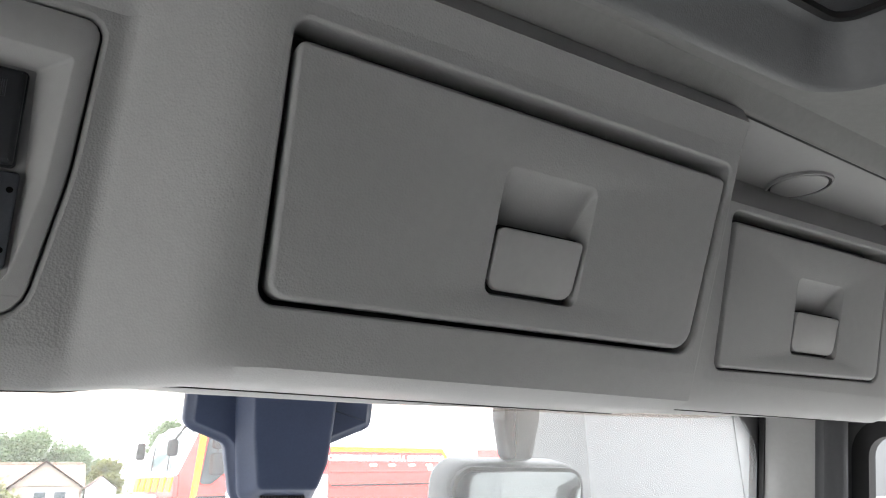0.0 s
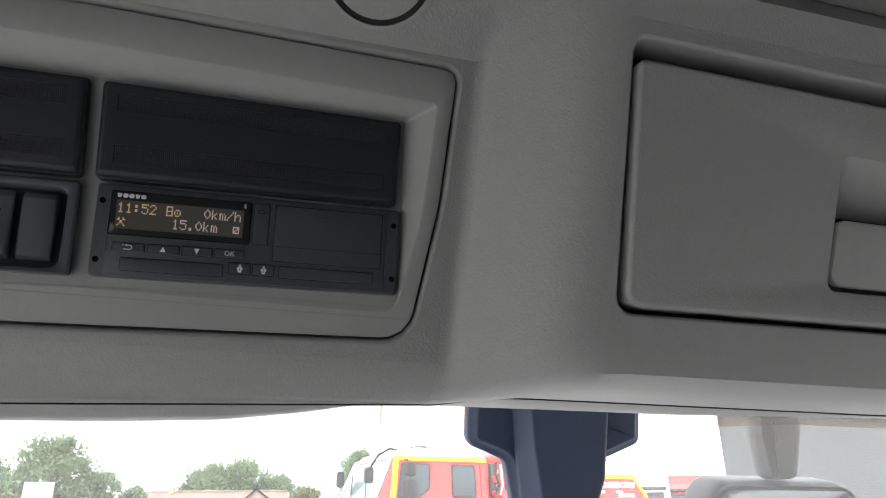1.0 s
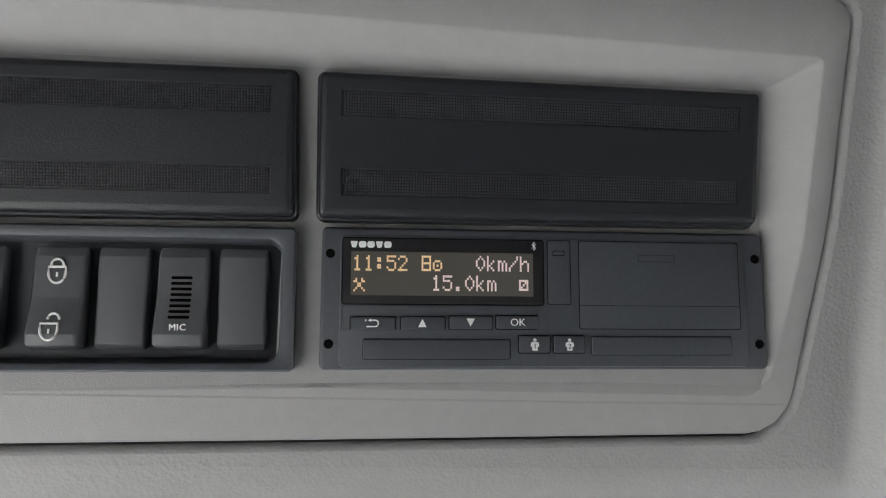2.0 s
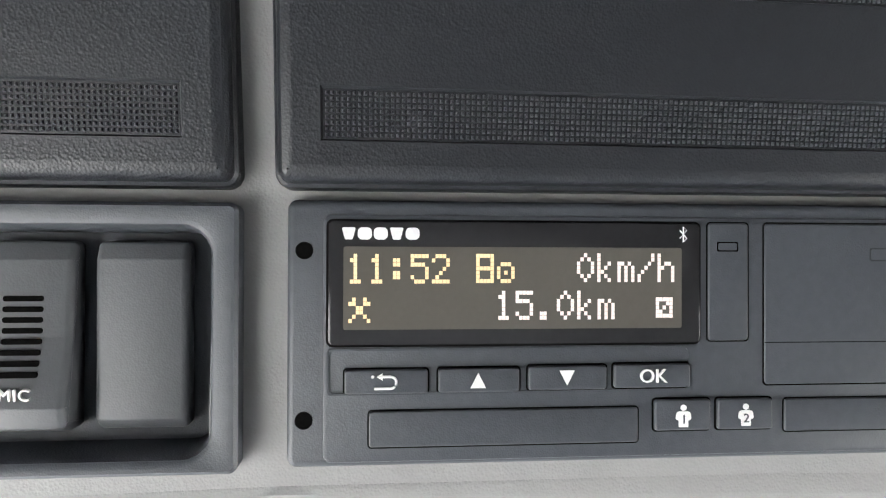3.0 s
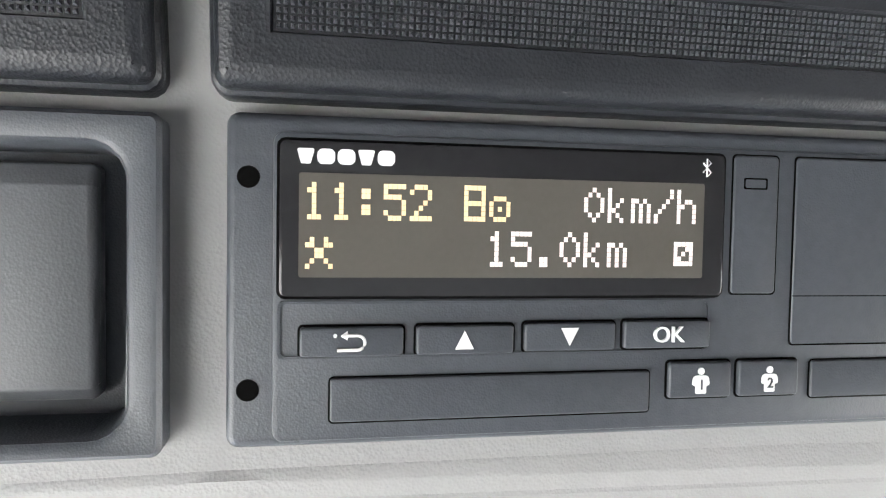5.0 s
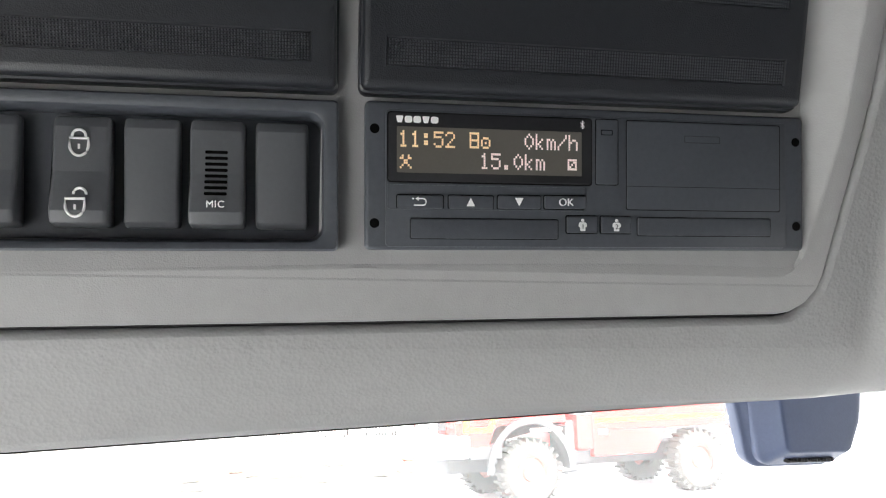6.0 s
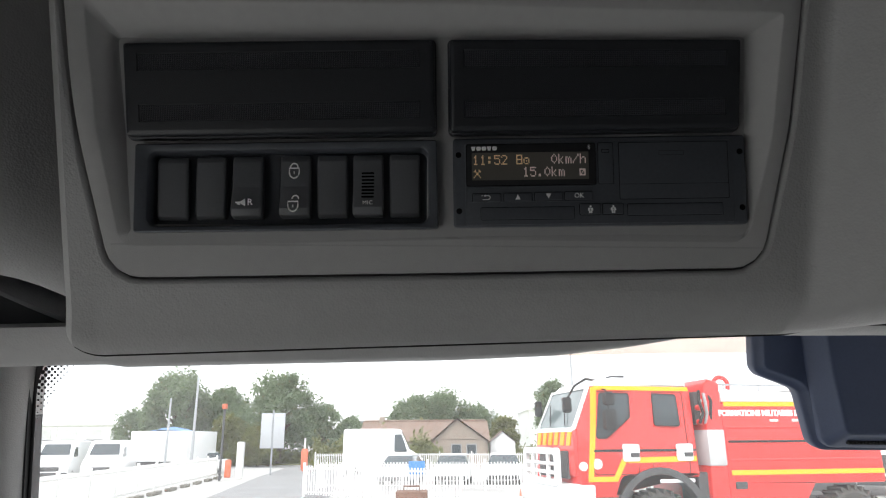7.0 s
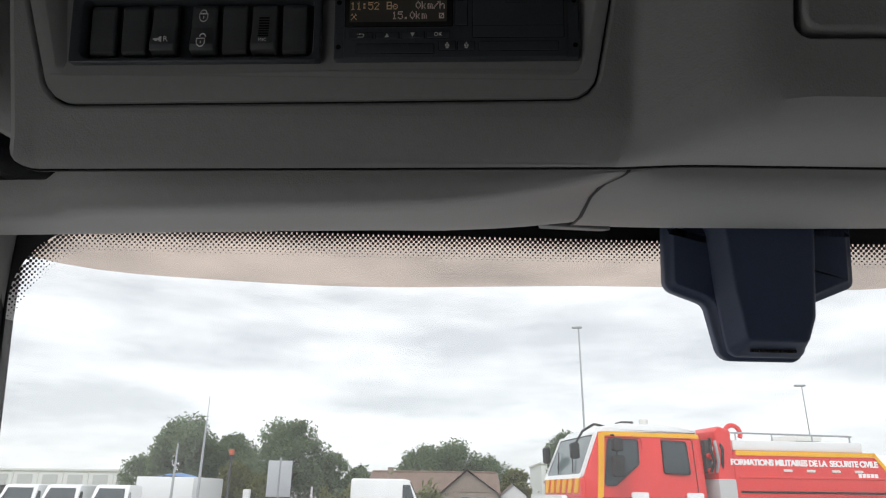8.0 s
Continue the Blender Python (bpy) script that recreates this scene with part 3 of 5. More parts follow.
padlock(-.1027, .0388, .0029, keys[3], True)
padlock(-.1027, .0166, -.0008, keys[3], False)
bm = letters("R", .0060, facing(-.1302, -.0008, .0178))
prism([(x + .0015, z + .0025) for x, z in ((-.1412, .0149), (-.1378, .0146), (-.1352, .0130), (-.1347, .0130), (-.1347, .0176), (-.1352, .0176), (-.1378, .0159), (-.1412, .0157))], -.0010, -.0005, bm=bm)
prism([(x + .0015, z + .0025) for x, z in ((-.1400, .0140), (-.1380, .0136), (-.1380, .0146), (-.1400, .0149))], -.0010, -.0005, bm=bm)
part("horn_icon", bm, PRINT, keys[2], "white printed horn mark")
for i in range(8):
    z = .0200 + i * .00225
    face = -.0008 + .0036 * (z - .0138) / .0144 if z < .0282 else .0028 + .0008 * (z - .0282) / .0164
    part("microphone_slit", prism(rrect(-.0591, -.0509, z, z + .0012, .0005, 3), face - .00012, face + .001), HOLE, keys[5])
part("printed_word", letters("MIC", .0036, facing(-.0549, -.0005, .0166, 14), spacing=1.1), PRINT, keys[5])

# ---- tachograph ----
tacho = thing("tachograph", "black digital tachograph with a lit amber display", "tachograph", (.094, .004, 0), INSERTS)
part("faceplate", prism(rrect(0, .188, 0, .0577, .0022, 4), 0, .0068, .0016, steps=3), BLACK_FINE, tacho)
part("faceplate_field", prism(rrect(.0078, .1790, .0012, .0545, .0018, 3), -.0006, .001, .0005), BLACK_FINE, tacho)
for x, z in ((.0037, .0467), (.0037, .0103), (.1840, .0467), (.1843, .0105)):
    part("screw_hole", disc((x, -.00015, z), .0019, .0007, "y", 20), HOLE, tacho, "round dark screw hole")
win = part("display_window", prism(rrect(.0088, .0912, .0264, .0531, .0012, 3), -.0014, .0002, .0004), GLOSS, tacho, "glossy black display window")
part("window_joint", band(rrect(.0084, .0916, .0260, .0535, .0014, 3), rrect(.0088, .0912, .0264, .0531, .0012, 3), -.0007, 0), HOLE, win)
part("screen", prism(rrect(.0121, .0868, .0298, .0476, .0004, 2), -.00155, -.0010), SCREEN, win)
part("subframe", band(rrect(.0086, .0892, .0157, .0257, .001, 3), rrect(.0091, .0887, .0162, .0252, .001, 3), -.0010, 0), BLACK_FINE, tacho)
bars = bmesh.new()
for i, lean in enumerate((.0007, 0, 0, .0007, 0)):
    x = .0117 + i * .0034
    prism(rpoly([(x + lean, .0491), (x + .0030 - lean, .0491), (x + .0030, .0517), (x, .0517)], .0003 if lean else .0009, 3), -.0016, -.0013, bm=bars)
part("maker_mark", bars, PRINT, win, "five plain white blocks")
bm = tube([(.0864, -.0015, .0497), (.0880, -.0015, .0515), (.0872, -.0015, .0523), (.0872, -.0015, .0489), (.0880, -.0015, .0497), (.0864, -.0015, .0515)], .00016, 5)
part("radio_icon", bm, PRINT, win)

GLYPHS = {"1": "00100011000010000100001000010001110", "5": "11111100001111000001000011000101110", "2": "01110100010000100010001000100011111",
          "0": "00100010101000110001100010101000100", ":": "00000011000110000000011000110000000", ".": "00000000000000000000000000110001100",
          "k": "10000100001001010100110001010010010", "m": "00000000001101010101101011010110101", "/": "00001000010001000100010001000010000",
          "h": "10000100001011011001100011000110001", "C": "11111100011000111111100011000111111", "o": "00000000000111010001101011000101110",
          "x": "000000010010110011001100001100010010100001", "q": "00000000001111110011101011100111111"}


def dots(text, x, z, material, name):
    bm = bmesh.new()
    px, pz = .00078, .00091
    for i, ch in enumerate(text):
        glyph = GLYPHS.get(ch, "0" * 35)
        wide = len(glyph) // 7
        for j, bit in enumerate(glyph):
            if bit == "1":
                a, b = x + i * .00457 + (j % wide) * px, z + (6 - j // wide) * pz
                c = [bm.verts.new(p) for p in ((a, -.0017, b), (a + px * .94, -.0017, b), (a + px * .94, -.0017, b + pz * .94), (a, -.0017, b + pz * .94))]
                bm.faces.new(c)
    part(name, bm, material, win, kind="stuff")


dots("11:52", .0127, .0397, AMBER, "clock_text")
dots("Co", .0406, .0398, AMBER, "card_icon")
dots("0km/h", .0629, .0400, PALE, "speed_text")
dots("x", .0132, .0313, AMBER, "work_icon")
dots("15.0km", .0447, .0318, PALE, "distance_text")
dots("q", .0808, .0321, PALE, "card_mark")


def gap(x0, x1, z0, z1, w=.00040):
    """The dark joint round a key or flap."""
    part("joint", prism(rrect(x0 - w, x1 + w, z0 - w, z1 + w, .0009, 3), -.00075, .0002), HOLE, tacho)


def key(x0, x1, z0, z1, name="button", lift=.0013):
    gap(x0, x1, z0, z1)
    return part(name, prism(rrect(x0, x1, z0, z1, .0006, 3), -.0005 - lift, .0004, .00045, steps=3), BLACK_FINE, tacho)


kb = [key(.0124, .0302, .0161, .0212), key(.0325, .0502, .0162, .0213), key(.0522, .0697, .0164, .0216), key(.0714, .0888, .0166, .0218)]
bm = tube([(.0196, -.0020, .0198), (.0222, -.0020, .0198)] + [(.0222 + .00125 * math.sin(a), -.0020, .01855 + .00125 * math.cos(a)) for a in [i * math.pi / 8 for i in range(9)]] + [(.0187, -.0020, .0173)], .0003, 5)
prism([(.0193, .0198), (.0205, .0190), (.0205, .0206)], -.0021, -.0017, bm=bm)
disc((.0184, -.0020, .0198), .00035, .0004, "y", 10, bm=bm)
part("return_icon", bm, PRINT, kb[0])
part("up_icon", prism([(.0394, .0171), (.0428, .0171), (.0411, .0204)], -.0020, -.0016), PRINT, kb[1])
part("down_icon", prism([(.0590, .0207), (.0624, .0207), (.0607, .0174)], -.0020, -.0016), PRINT, kb[2])
part("printed_word", letters("OK", .0043, facing(.0801, -.0020, .0191)), PRINT, kb[3])
for x0, x1, z0, z1 in ((.0176, .0770, .0045, .0122), (.1112, .1714, .0062, .0135)):
    gap(x0, x1, z0, z1, .0003)
    part("card_slot_cover", prism(rrect(x0, x1, z0, z1, .0006, 3), -.0012, .0004, .0004, steps=3), BLACK_FINE, tacho)
for n, x0 in ((1, .0807), (2, .0952)):
    b = key(x0, x0 + .0128, .0070, .0138, "card_button")
    cx, cz = x0 + .0064, .0101
    bm = prism(rpoly([(cx - .0011, cz - .0023), (cx + .0011, cz - .0023), (cx + .0011, cz - .0008), (cx + .0018, cz - .0006), (cx + .0016, cz + .0012), (cx - .0016, cz + .0012), (cx - .0018, cz - .0006), (cx - .0011, cz - .0008)], [.0002, .0002, .0002, .0003, .0007, .0007, .0003, .0002], 2), -.0020, -.0016)
    disc((cx, -.0020, cz + .0020), .0007, .0004, "y", 12, bm=bm)
    part("card_icon", bm, PRINT, b)
    part("numeral", letters(str(n), .0028, facing(cx, -.0022, cz - .0006), depth=.0001), BLACK_FINE, b)
gap(.0932, .1026, .0268, .0532, .0003)
gap(.1065, .1758, .0168, .0532, .0003)
lev = part("lever", prism(rrect(.0932, .1026, .0268, .0532, .0008, 3), -.0011, .0004, .0004, steps=3), BLACK_FINE, tacho)
part("lever_notch", band(rrect(.0952, .1002, .0468, .0490, .0003, 2), rrect(.0955, .0999, .0471, .0487, .0003, 2), -.0012, -.0008), HOLE, lev)
pd = part("paper_door", prism(rrect(.1065, .1758, .0168, .0532, .0008, 3), -.0010, .0004, .0004, steps=3), BLACK_FINE, tacho)
part("door_groove", band(rrect(.1318, .1480, .0447, .0478, .0004, 2), rrect(.13215, .14765, .04505, .04745, .0004, 2), -.00105, -.0008), BLACK, pd)
part("door_fold", box(.1066, .1757, -.00103, -.0008, .0262, .0264), HOLE, pd)

# ---- the cab: headers, windscreen, pillars, walls ----
def seam(y):
    """How far the joint between the two header trims swings over towards the front."""
    return min(.020, .0135 * max(0, (.15 - y) / .05) ** 1.3)


def shared(y, rear, front):
    """Passes from the value at the rear edge of a header to that at its front."""
    return front + (rear - front) * min(1, max(0, (.20 - y) / .08))


def header(name, xs, droop, rear, prof, label, skew=None):
    rows = []
    for i, x in enumerate(xs):
        back = (lambda y: .112 + (y - .08) * .83) if x < -.265 else (lambda y: y)
        if x < -.265:
            prof = [(.096, -.0575), (.0825, -.0605)] + prof[2:]
        rows.append([(x + (skew(x) * seam(y) if skew else 0), back(y), -.060 + (z + .060) * shared(y, rear(x), droop(x)) + .028 * min(0, x) + .022 * max(0, x - .42) if z < -.045 else z) for y, z in prof])
    bm = sheet(rows)
    return solo(name, bm, GREY, label, "trim", CAB, "structure", smooth=50)


HEAD = [(.080, -.02), (.0805, -.055), (.0835, -.075), (.091, -.0885), (.104, -.0928), (.130, -.0928), (.170, -.0915), (.210, -.0910), (.240, -.0885), (.259, -.082), (.268, -.070), (.268, -.03)]
header("trim_driver_header", [-.57, -.47, -.42, -.36, -.285, -.255, -.15, 0, .08, .13, .15, .17, .19, .21, .2215], lambda x: 1 - .55 * max(0, min(1, (x - .02) / .22)) ** 2, lambda x: 1 - .92 * max(0, min(1, (x - .0) / .22)) ** 2, HEAD, "curved grey sun blind housing over the driver windscreen", lambda x: max(0, (x - .1) / .1215))
HEAD2 = [(.100, -.02), (.102, -.046), (.110, -.060), (.130, -.0715), (.165, -.0752), (.21, -.0765), (.26, -.0745), (.298, -.069), (.313, -.060), (.32, -.03)]
header("trim_centre_header", [.2245, .244, .27, .30, .33, .5, .8, 1.1, 1.3, 1.38, 1.43], lambda x: 1.0, lambda x: .12 + .88 * min(1, (x - .2245) / .14) ** .8, HEAD2, "grey header trim over the windscreen centre", lambda x: max(0, (.32 - x) / .0955))


def level(prof, y, d=1.0):
    """Height of a header's underside at y."""
    for (ya, za), (yb, zb) in zip(prof, prof[1:]):
        if yb > ya and ya <= y <= yb:
            return -.060 + (za + (zb - za) * (y - ya) / (yb - ya) + .060) * d
    return 0


rows = [[(x + seam(y), y, min(level(HEAD, y, shared(y, .1, .54)), level(HEAD2, y, shared(y, .12, 1))) - .0006) for y in (.0806, .082, .0835, .087, .092, .10, .11, .12, .13, .14, .15, .17, .20, .23, .255, .28, .30)] for x in (.2212, .2244)]
solo("trim_seam", sheet(rows), RUBBER, "dark joint between the two header trims", "trim", CAB, "structure", smooth=60)
clip = thing("trim_clip", "small grey clip between the two header trims", "clip", (.22, .25, -.07), CAB)
part("clip_body", prism(rpoly([(.185, .262), (.275, .285), (.262, .296), (.19, .285)], .003, 2), -.075, -.062, .001, "z"), MIDGREY, clip)

GLASS_Y = .40
XL, XR = -.508, 1.432
screen = thing("window_1", "clear laminated truck windscreen with a dotted black border", "windscreen", (.48, GLASS_Y, -1.0), CAB, kind="structure")


def bow(x):
    """The screen is bowed: its middle stands further out."""
    return .045 * (1 - ((x - .48) / .955) ** 2)


bm = sheet([[(x, GLASS_Y + bow(x), z) for z in (-1.0, -.7, -.4, -.1, .1)] for x in [XL + (XR - XL) * i / 24 for i in range(25)]])
pane = part("pane", bm, GLASS, screen)
pane.visible_shadow = False


SIDE, TOP, ROUND = .008, -.060, .105  # border: side width, lower edge at the top, corner radius


def band_low(x):
    """Lower edge of the solid border, rounded at the two upper corners."""
    d = max(0, min(ROUND, min(x - XL, XR - x) - SIDE))
    return TOP - ROUND + math.sqrt(max(0, ROUND ** 2 - (ROUND - d) ** 2))


def clear_of_border(x, z):
    """Distance of a point of the glass from the solid border."""
    u, v = min(x - XL, XR - x) - SIDE, TOP - z
    return ROUND - math.hypot(ROUND - u, ROUND - v) if u < ROUND and v < ROUND else min(u, v)


ends = [SIDE + ROUND * (1 - math.cos(i * math.pi / 32)) for i in range(17)]
cols = [XL + d for d in ends] + [XL + (XR - XL) * (i + 1.5) / 26 for i in range(24)] + [XR - d for d in ends[::-1]]
part("border_band", sheet([[(x, GLASS_Y + bow(x) - .0015, z) for z in (band_low(x), .1)] for x in cols]), FRIT, screen, "solid black enamel border")
for x0, x1 in ((XL, XL + SIDE), (XR - SIDE, XR)):
    part("border_band", sheet([[(x, GLASS_Y + bow(x) - .0015, z) for z in (-1.0, -.5, .1)] for x in (x0, x1)]), FRIT, screen)
v, f = [], []
for row in range(40):
    for i in range(int((XR - XL) / .0070)):
        a, b = XL + (i + .5 * (row % 2)) * .0070, TOP - .0014 - row * .0037
        d, reach = clear_of_border(a, b), .036 * min(1, max(0, 1.9 + (b - TOP) / .075))
        if d < .0008 or d > reach * .93:
            continue
        k, r = len(v), .0029 * (1 - .9 * d / .036) * min(1, reach / .03)
        v += [(a + r * math.cos(q), GLASS_Y + bow(a) - .0015, b + r * math.sin(q)) for q in [j * math.pi / 4 for j in range(8)]]
        f.append(tuple(range(k, k + 8)))
me = bpy.data.meshes.new("dots")
me.from_pydata(v, [], f)
bm = bmesh.new()
bm.from_mesh(me)
bpy.data.meshes.remove(me)
part("border_dots", bm, FRIT, screen, "rows of fading black dots", kind="stuff")
for x, s in ((XL, 1), (XR, -1)):
    part("side_seal", prism([(x - s * .005, GLASS_Y - .012), (x + s * .004, GLASS_Y - .012), (x + s * .003, GLASS_Y + .02), (x - s * .005, GLASS_Y + .02)], -1.0, .06, 0, "z"), RUBBER, screen)

visor = thing("outside_sun_visor", "smoked tan acrylic sun visor outside above the windscreen", "sun visor", (.48, .62, .0), CAB)
rows = []
for i in range(41):
    x = -.575 + i * (2.11 / 40)
    u = abs(x - .48) / 1.055
    y = .44 + .09 * (1 - u * u)
    zb = -.115 - .011 * math.exp(-((u - .52) / .25) ** 2) + .037 * max(0, (u - .74) / .26) ** 2.6
    zb += .030 * min(1, max(0, (x - .66) / .3))
    rows.append([(x, y - .004, zb), (x, y, zb + .002), (x, y + .0, zb + .03), (x, y - .012, .02), (x, y - .024, .08)])
part("visor_sheet", sheet(rows), SMOKED, visor)
for x in (-.4, .48, 1.36):
    part("visor_bracket", box(x - .012, x + .012, .405, .50 if x == .48 else .43, .05, .07, .003), RUBBER, visor)

# camera housing on the glass
house = thing("camera_housing", "navy black plastic camera and sensor housing on the windscreen", "sensor housing", (.485, .41, -.06), CAB)
ears = rpoly([(.367, -.045), (.367, -.131), (.419, -.150), (.4365, -.2220), (.5400, -.2220), (.5470, -.1500), (.6110, -.1230), (.6110, -.045)], [.004, .018, .016, .020, .016, .006, .012, .004], 6)
bm = bmesh.new()
loops = [[bm.verts.new((x, y, z)) for x, z in inset(ears, d)] for d, y in ((0, .418), (0, .4045), (.0012, .4020), (.0035, .4008), (.0080, .3985), (.0095, .3960), (.0110, .3945), (.0125, .3942), (.0132, .3942))]
for a, b in zip(loops, loops[1:]):
    ring(bm, a, b)
bm.faces.new(loops[-1])
bm.faces.new(loops[0][::-1])
bmesh.ops.recalc_face_normals(bm, faces=bm.faces[:])
part("mount", bm, NAVY, house, smooth=40)


def cover_loop(corners, r):
    """One contour of the cover's bulge: down its slanting side, along the foot, up the other side."""
    return rpoly(corners, [.004, .025, r, r * .8, .020, .004], 5)


foot = cover_loop([(.4180, -.045), (.4280, -.135), (.4420, -.2165), (.5370, -.2165), (.5465, -.165), (.5500, -.045)], .016)
crown = cover_loop([(.4320, -.045), (.4440, -.132), (.4570, -.1965), (.5310, -.1968), (.5410, -.165), (.5455, -.045)], .009)
bm = bmesh.new()
loops = [[bm.verts.new((x, y, z)) for x, z in pts] for pts, y in ((foot, .410), (foot, .3940), (inset(foot, .0012), .3905), (inset(foot, .0035), .3885), (inset(crown, -.0012), .3680), (crown, .3662), (inset(crown, .0020), .3652), (inset(crown, .0040), .3650), (inset(crown, .0048), .3650))]
for a, b in zip(loops, loops[1:]):
    ring(bm, a, b)
bm.faces.new(loops[-1])
bm.faces.new(loops[0][::-1])
bmesh.ops.recalc_face_normals(bm, faces=bm.faces[:])
cover = part("housing_cover", bm, NAVY, house, smooth=40)
for i in range(15):
    x = .4650 + i * .0038
    part("vent_slit", box(x, x + .0024, .3768, .3822, -.2100, -.2060, .0004), RUBBER, cover)

# speaker pod beside the console
pod = thing("speaker_pod", "grey grained speaker pod with a perforated grille", "speaker pod", (-.40, -.06, -.05), CAB)
def pod_base(s):
    """Depth of the pod: deep beside the console, bulging towards the door."""
    return .055 * (1 - min(1, s / .34)) ** 1.6 + .004 - .035 * min(1, s / .5) - .09 * s * s


rows = []
for i in range(25):
    s = i / 24
    x = -.258 - .26 * s
    y0 = pod_base(s)
    row = []
    for z, dy in ((.235, -.03), (.16, -.012), (.09, 0), (.03, .0), (.012, .004), (-.004, .011), (-.018, .020), (-.030, .031), (-.040, .043), (-.046, .056), (-.040, .068)):
        zz = z + (.065 * s - .026 * max(0, 1 - s / .22) ** 1.6 if z < .05 else 0)
        row.append((x, y0 + dy, zz))
    rows.append(row)
part("pod_shell", sheet(rows), GREY, pod, smooth=60)


def pod_y(x, z):
    return pod_base((-.258 - x) / .26) - max(0, (z - .09)) * .171


def grille_low(x):
    """Lower edge of the grille: a slope, then a rounded corner that runs up beside the console."""
    return .045 - .255 * (x + .475) + .19 * max(0, (x + .345) / .043) ** 3.2


cols = [-.475 + .173 * (1 - (1 - i / 26) ** 1.7) for i in range(27)]
rows = [[(x, pod_y(x, z) - .0016, z) for z in [grille_low(x) + (.205 - grille_low(x)) * j / 12 for j in range(13)]] for x in cols]
gp = part("grille", sheet(rows), GREY, pod, "perforated grey speaker grille", smooth=60)
edge_path = [(x, pod_y(x, grille_low(x)) - .001, grille_low(x)) for x in cols]
part("grille_rim", tube(edge_path, .0036, 10), GREY_FINE, pod)
part("grille_joint", tube([(x + .0020, y - .0002, z - .0046) for x, y, z in edge_path], .0014, 6), HOLE, pod)
v, f = [], []
for i in range(50):
    for j in range(60):
        x, z = -.472 + (i + .5 * (j % 2)) * .0035, .006 + j * .0031
        if x > -.304 or z < grille_low(x + .004) + .005:
            continue
        k = len(v)
        v += [(x + .0011 * math.cos(a), pod_y(x, z) - .0020, z + .0011 * math.sin(a)) for a in [q * math.pi / 3 for q in range(6)]]
        f.append(tuple(range(k, k + 6)))
me = bpy.data.meshes.new("perforation")
me.from_pydata(v, [], f)
bm = bmesh.new()
bm.from_mesh(me)
bpy.data.meshes.remove(me)
part("perforation", bm, HOLE, gp, kind="stuff")

# pillars
def pillar(name, section, z0, z1, label, m=GREY, inward=0.0):
    """inward: how far its top swings in over the corner of the screen."""
    rows = [[(x + inward * max(0, (z + .25) / .2) ** 2, y, z) for x, y in section] for z in (z0, -.6, -.3, -.25, -.2, -.16, -.13, -.10, -.075, z1)]
    return solo(name, sheet(rows), m, label, "pillar", CAB, "structure", smooth=60)


pillar("trim_pillar_driver", [(-.506, .42), (-.5055, .402), (-.5060, .390), (-.5080, .378), (-.5115, .369), (-.5160, .3625), (-.5215, .358), (-.5280, .3555), (-.5295, .3560), (-.5310, .3553), (-.545, .353), (-.565, .352), (-.598, .345), (-.599, .16)], -1.0, -.050, "smooth grey plastic windscreen pillar trim", GREY, .010)
pillar("trim_pillar_passenger", [(1.430, .42), (1.431, .392), (1.436, .368), (1.446, .347), (1.458, .333), (1.470, .323), (1.478, .318)], -1.0, -.045, "light grey plastic windscreen pillar trim")
pillar("trim_pillar_passenger_inner", [(1.478, .318), (1.484, .3145), (1.485, .306), (1.493, .303), (1.495, .294), (1.504, .291), (1.507, .285), (1.519, .281), (1.527, .300), (1.575, .34)], -1.0, -.045, "ribbed dark grey pillar cover and seal", DARKTRIM)

# moulded ledge in the hollow between the pod and the header
rows = []
for i in range(16):
    x = -.60 + .30 * i / 15
    crest = -.072 + 3.1 * max(0, -.315 - x) ** 1.0 * .125 + .9 * max(0, -.35 - x) ** 2
    rows.append([(x, .210, crest + .030), (x, .170, crest + .025), (x, .150, crest + .018), (x, .141, crest + .011), (x, .139, crest + .005), (x, .144, crest), (x, .160, crest), (x, .200, crest + .004)])
# ledge and backing are coloured darker to stand for the hollow's shade
solo("trim_ledge", sheet(rows), MIDGREY, "moulded ledge between speaker pod and header, coloured darker for its shade", "trim", CAB, "structure", smooth=60)
solo("trim_backing", box(-.60, -.262, .212, .222, -.085, .06), DARKTRIM, "dark board for the shaded hollow behind the moulded ledge", "trim", CAB, "structure")

# roof lining with its raised hatch well
def lining():
    bm = bmesh.new()
    edge = [(-.62, .24), (-.5, .232), (.2, .228), (.7, .229), (1.2, .226), (1.62, .224)]
    rows = []
    for x, z in edge:
        d = .055 * max(0, min(x, 1.2) - .48)
        rows.append([(x, y + d, z + h) for y, h in ((-.0905, .03), (-.0905, 0), (-.0915, -.003), (-.0945, -.0032), (-.0965, -.001), (-.103, .006), (-.110, .014), (-.116, .0215))])
    sheet(rows, bm)
    return bm


solo("ceiling_lip", lining(), LINING, "pale rolled edge of the roof lining", "ceiling", CAB, "structure", smooth=60)
# dark strip added below the lip to draw the groove's shade
groove_rows = []
for x, z in [(-.62, .24), (-.5, .232), (.2, .228), (.7, .229), (1.2, .226), (1.62, .224)]:
    d = .055 * max(0, min(x, 1.2) - .48)
    groove_rows.append([(x, -.0870 + d, z - .0030), (x, -.0885 + d, z - .0040), (x, -.0922 + d, z - .0040)])
solo("ceiling_joint", sheet(groove_rows), RUBBER, "dark strip for the shaded groove between console and roof lining", "ceiling", CAB, "structure")
well = rpoly([(-.35, -.95), (.797, -.95), (.797, -.117), (-.35, -.117)], .05, 8)
out4 = [(-.62, -1.95), (1.62, -1.95), (1.62, -.03), (-.62, -.06)]
bm = bmesh.new()
zc = .244
o = [bm.verts.new((x, y, zc)) for x, y in out4]
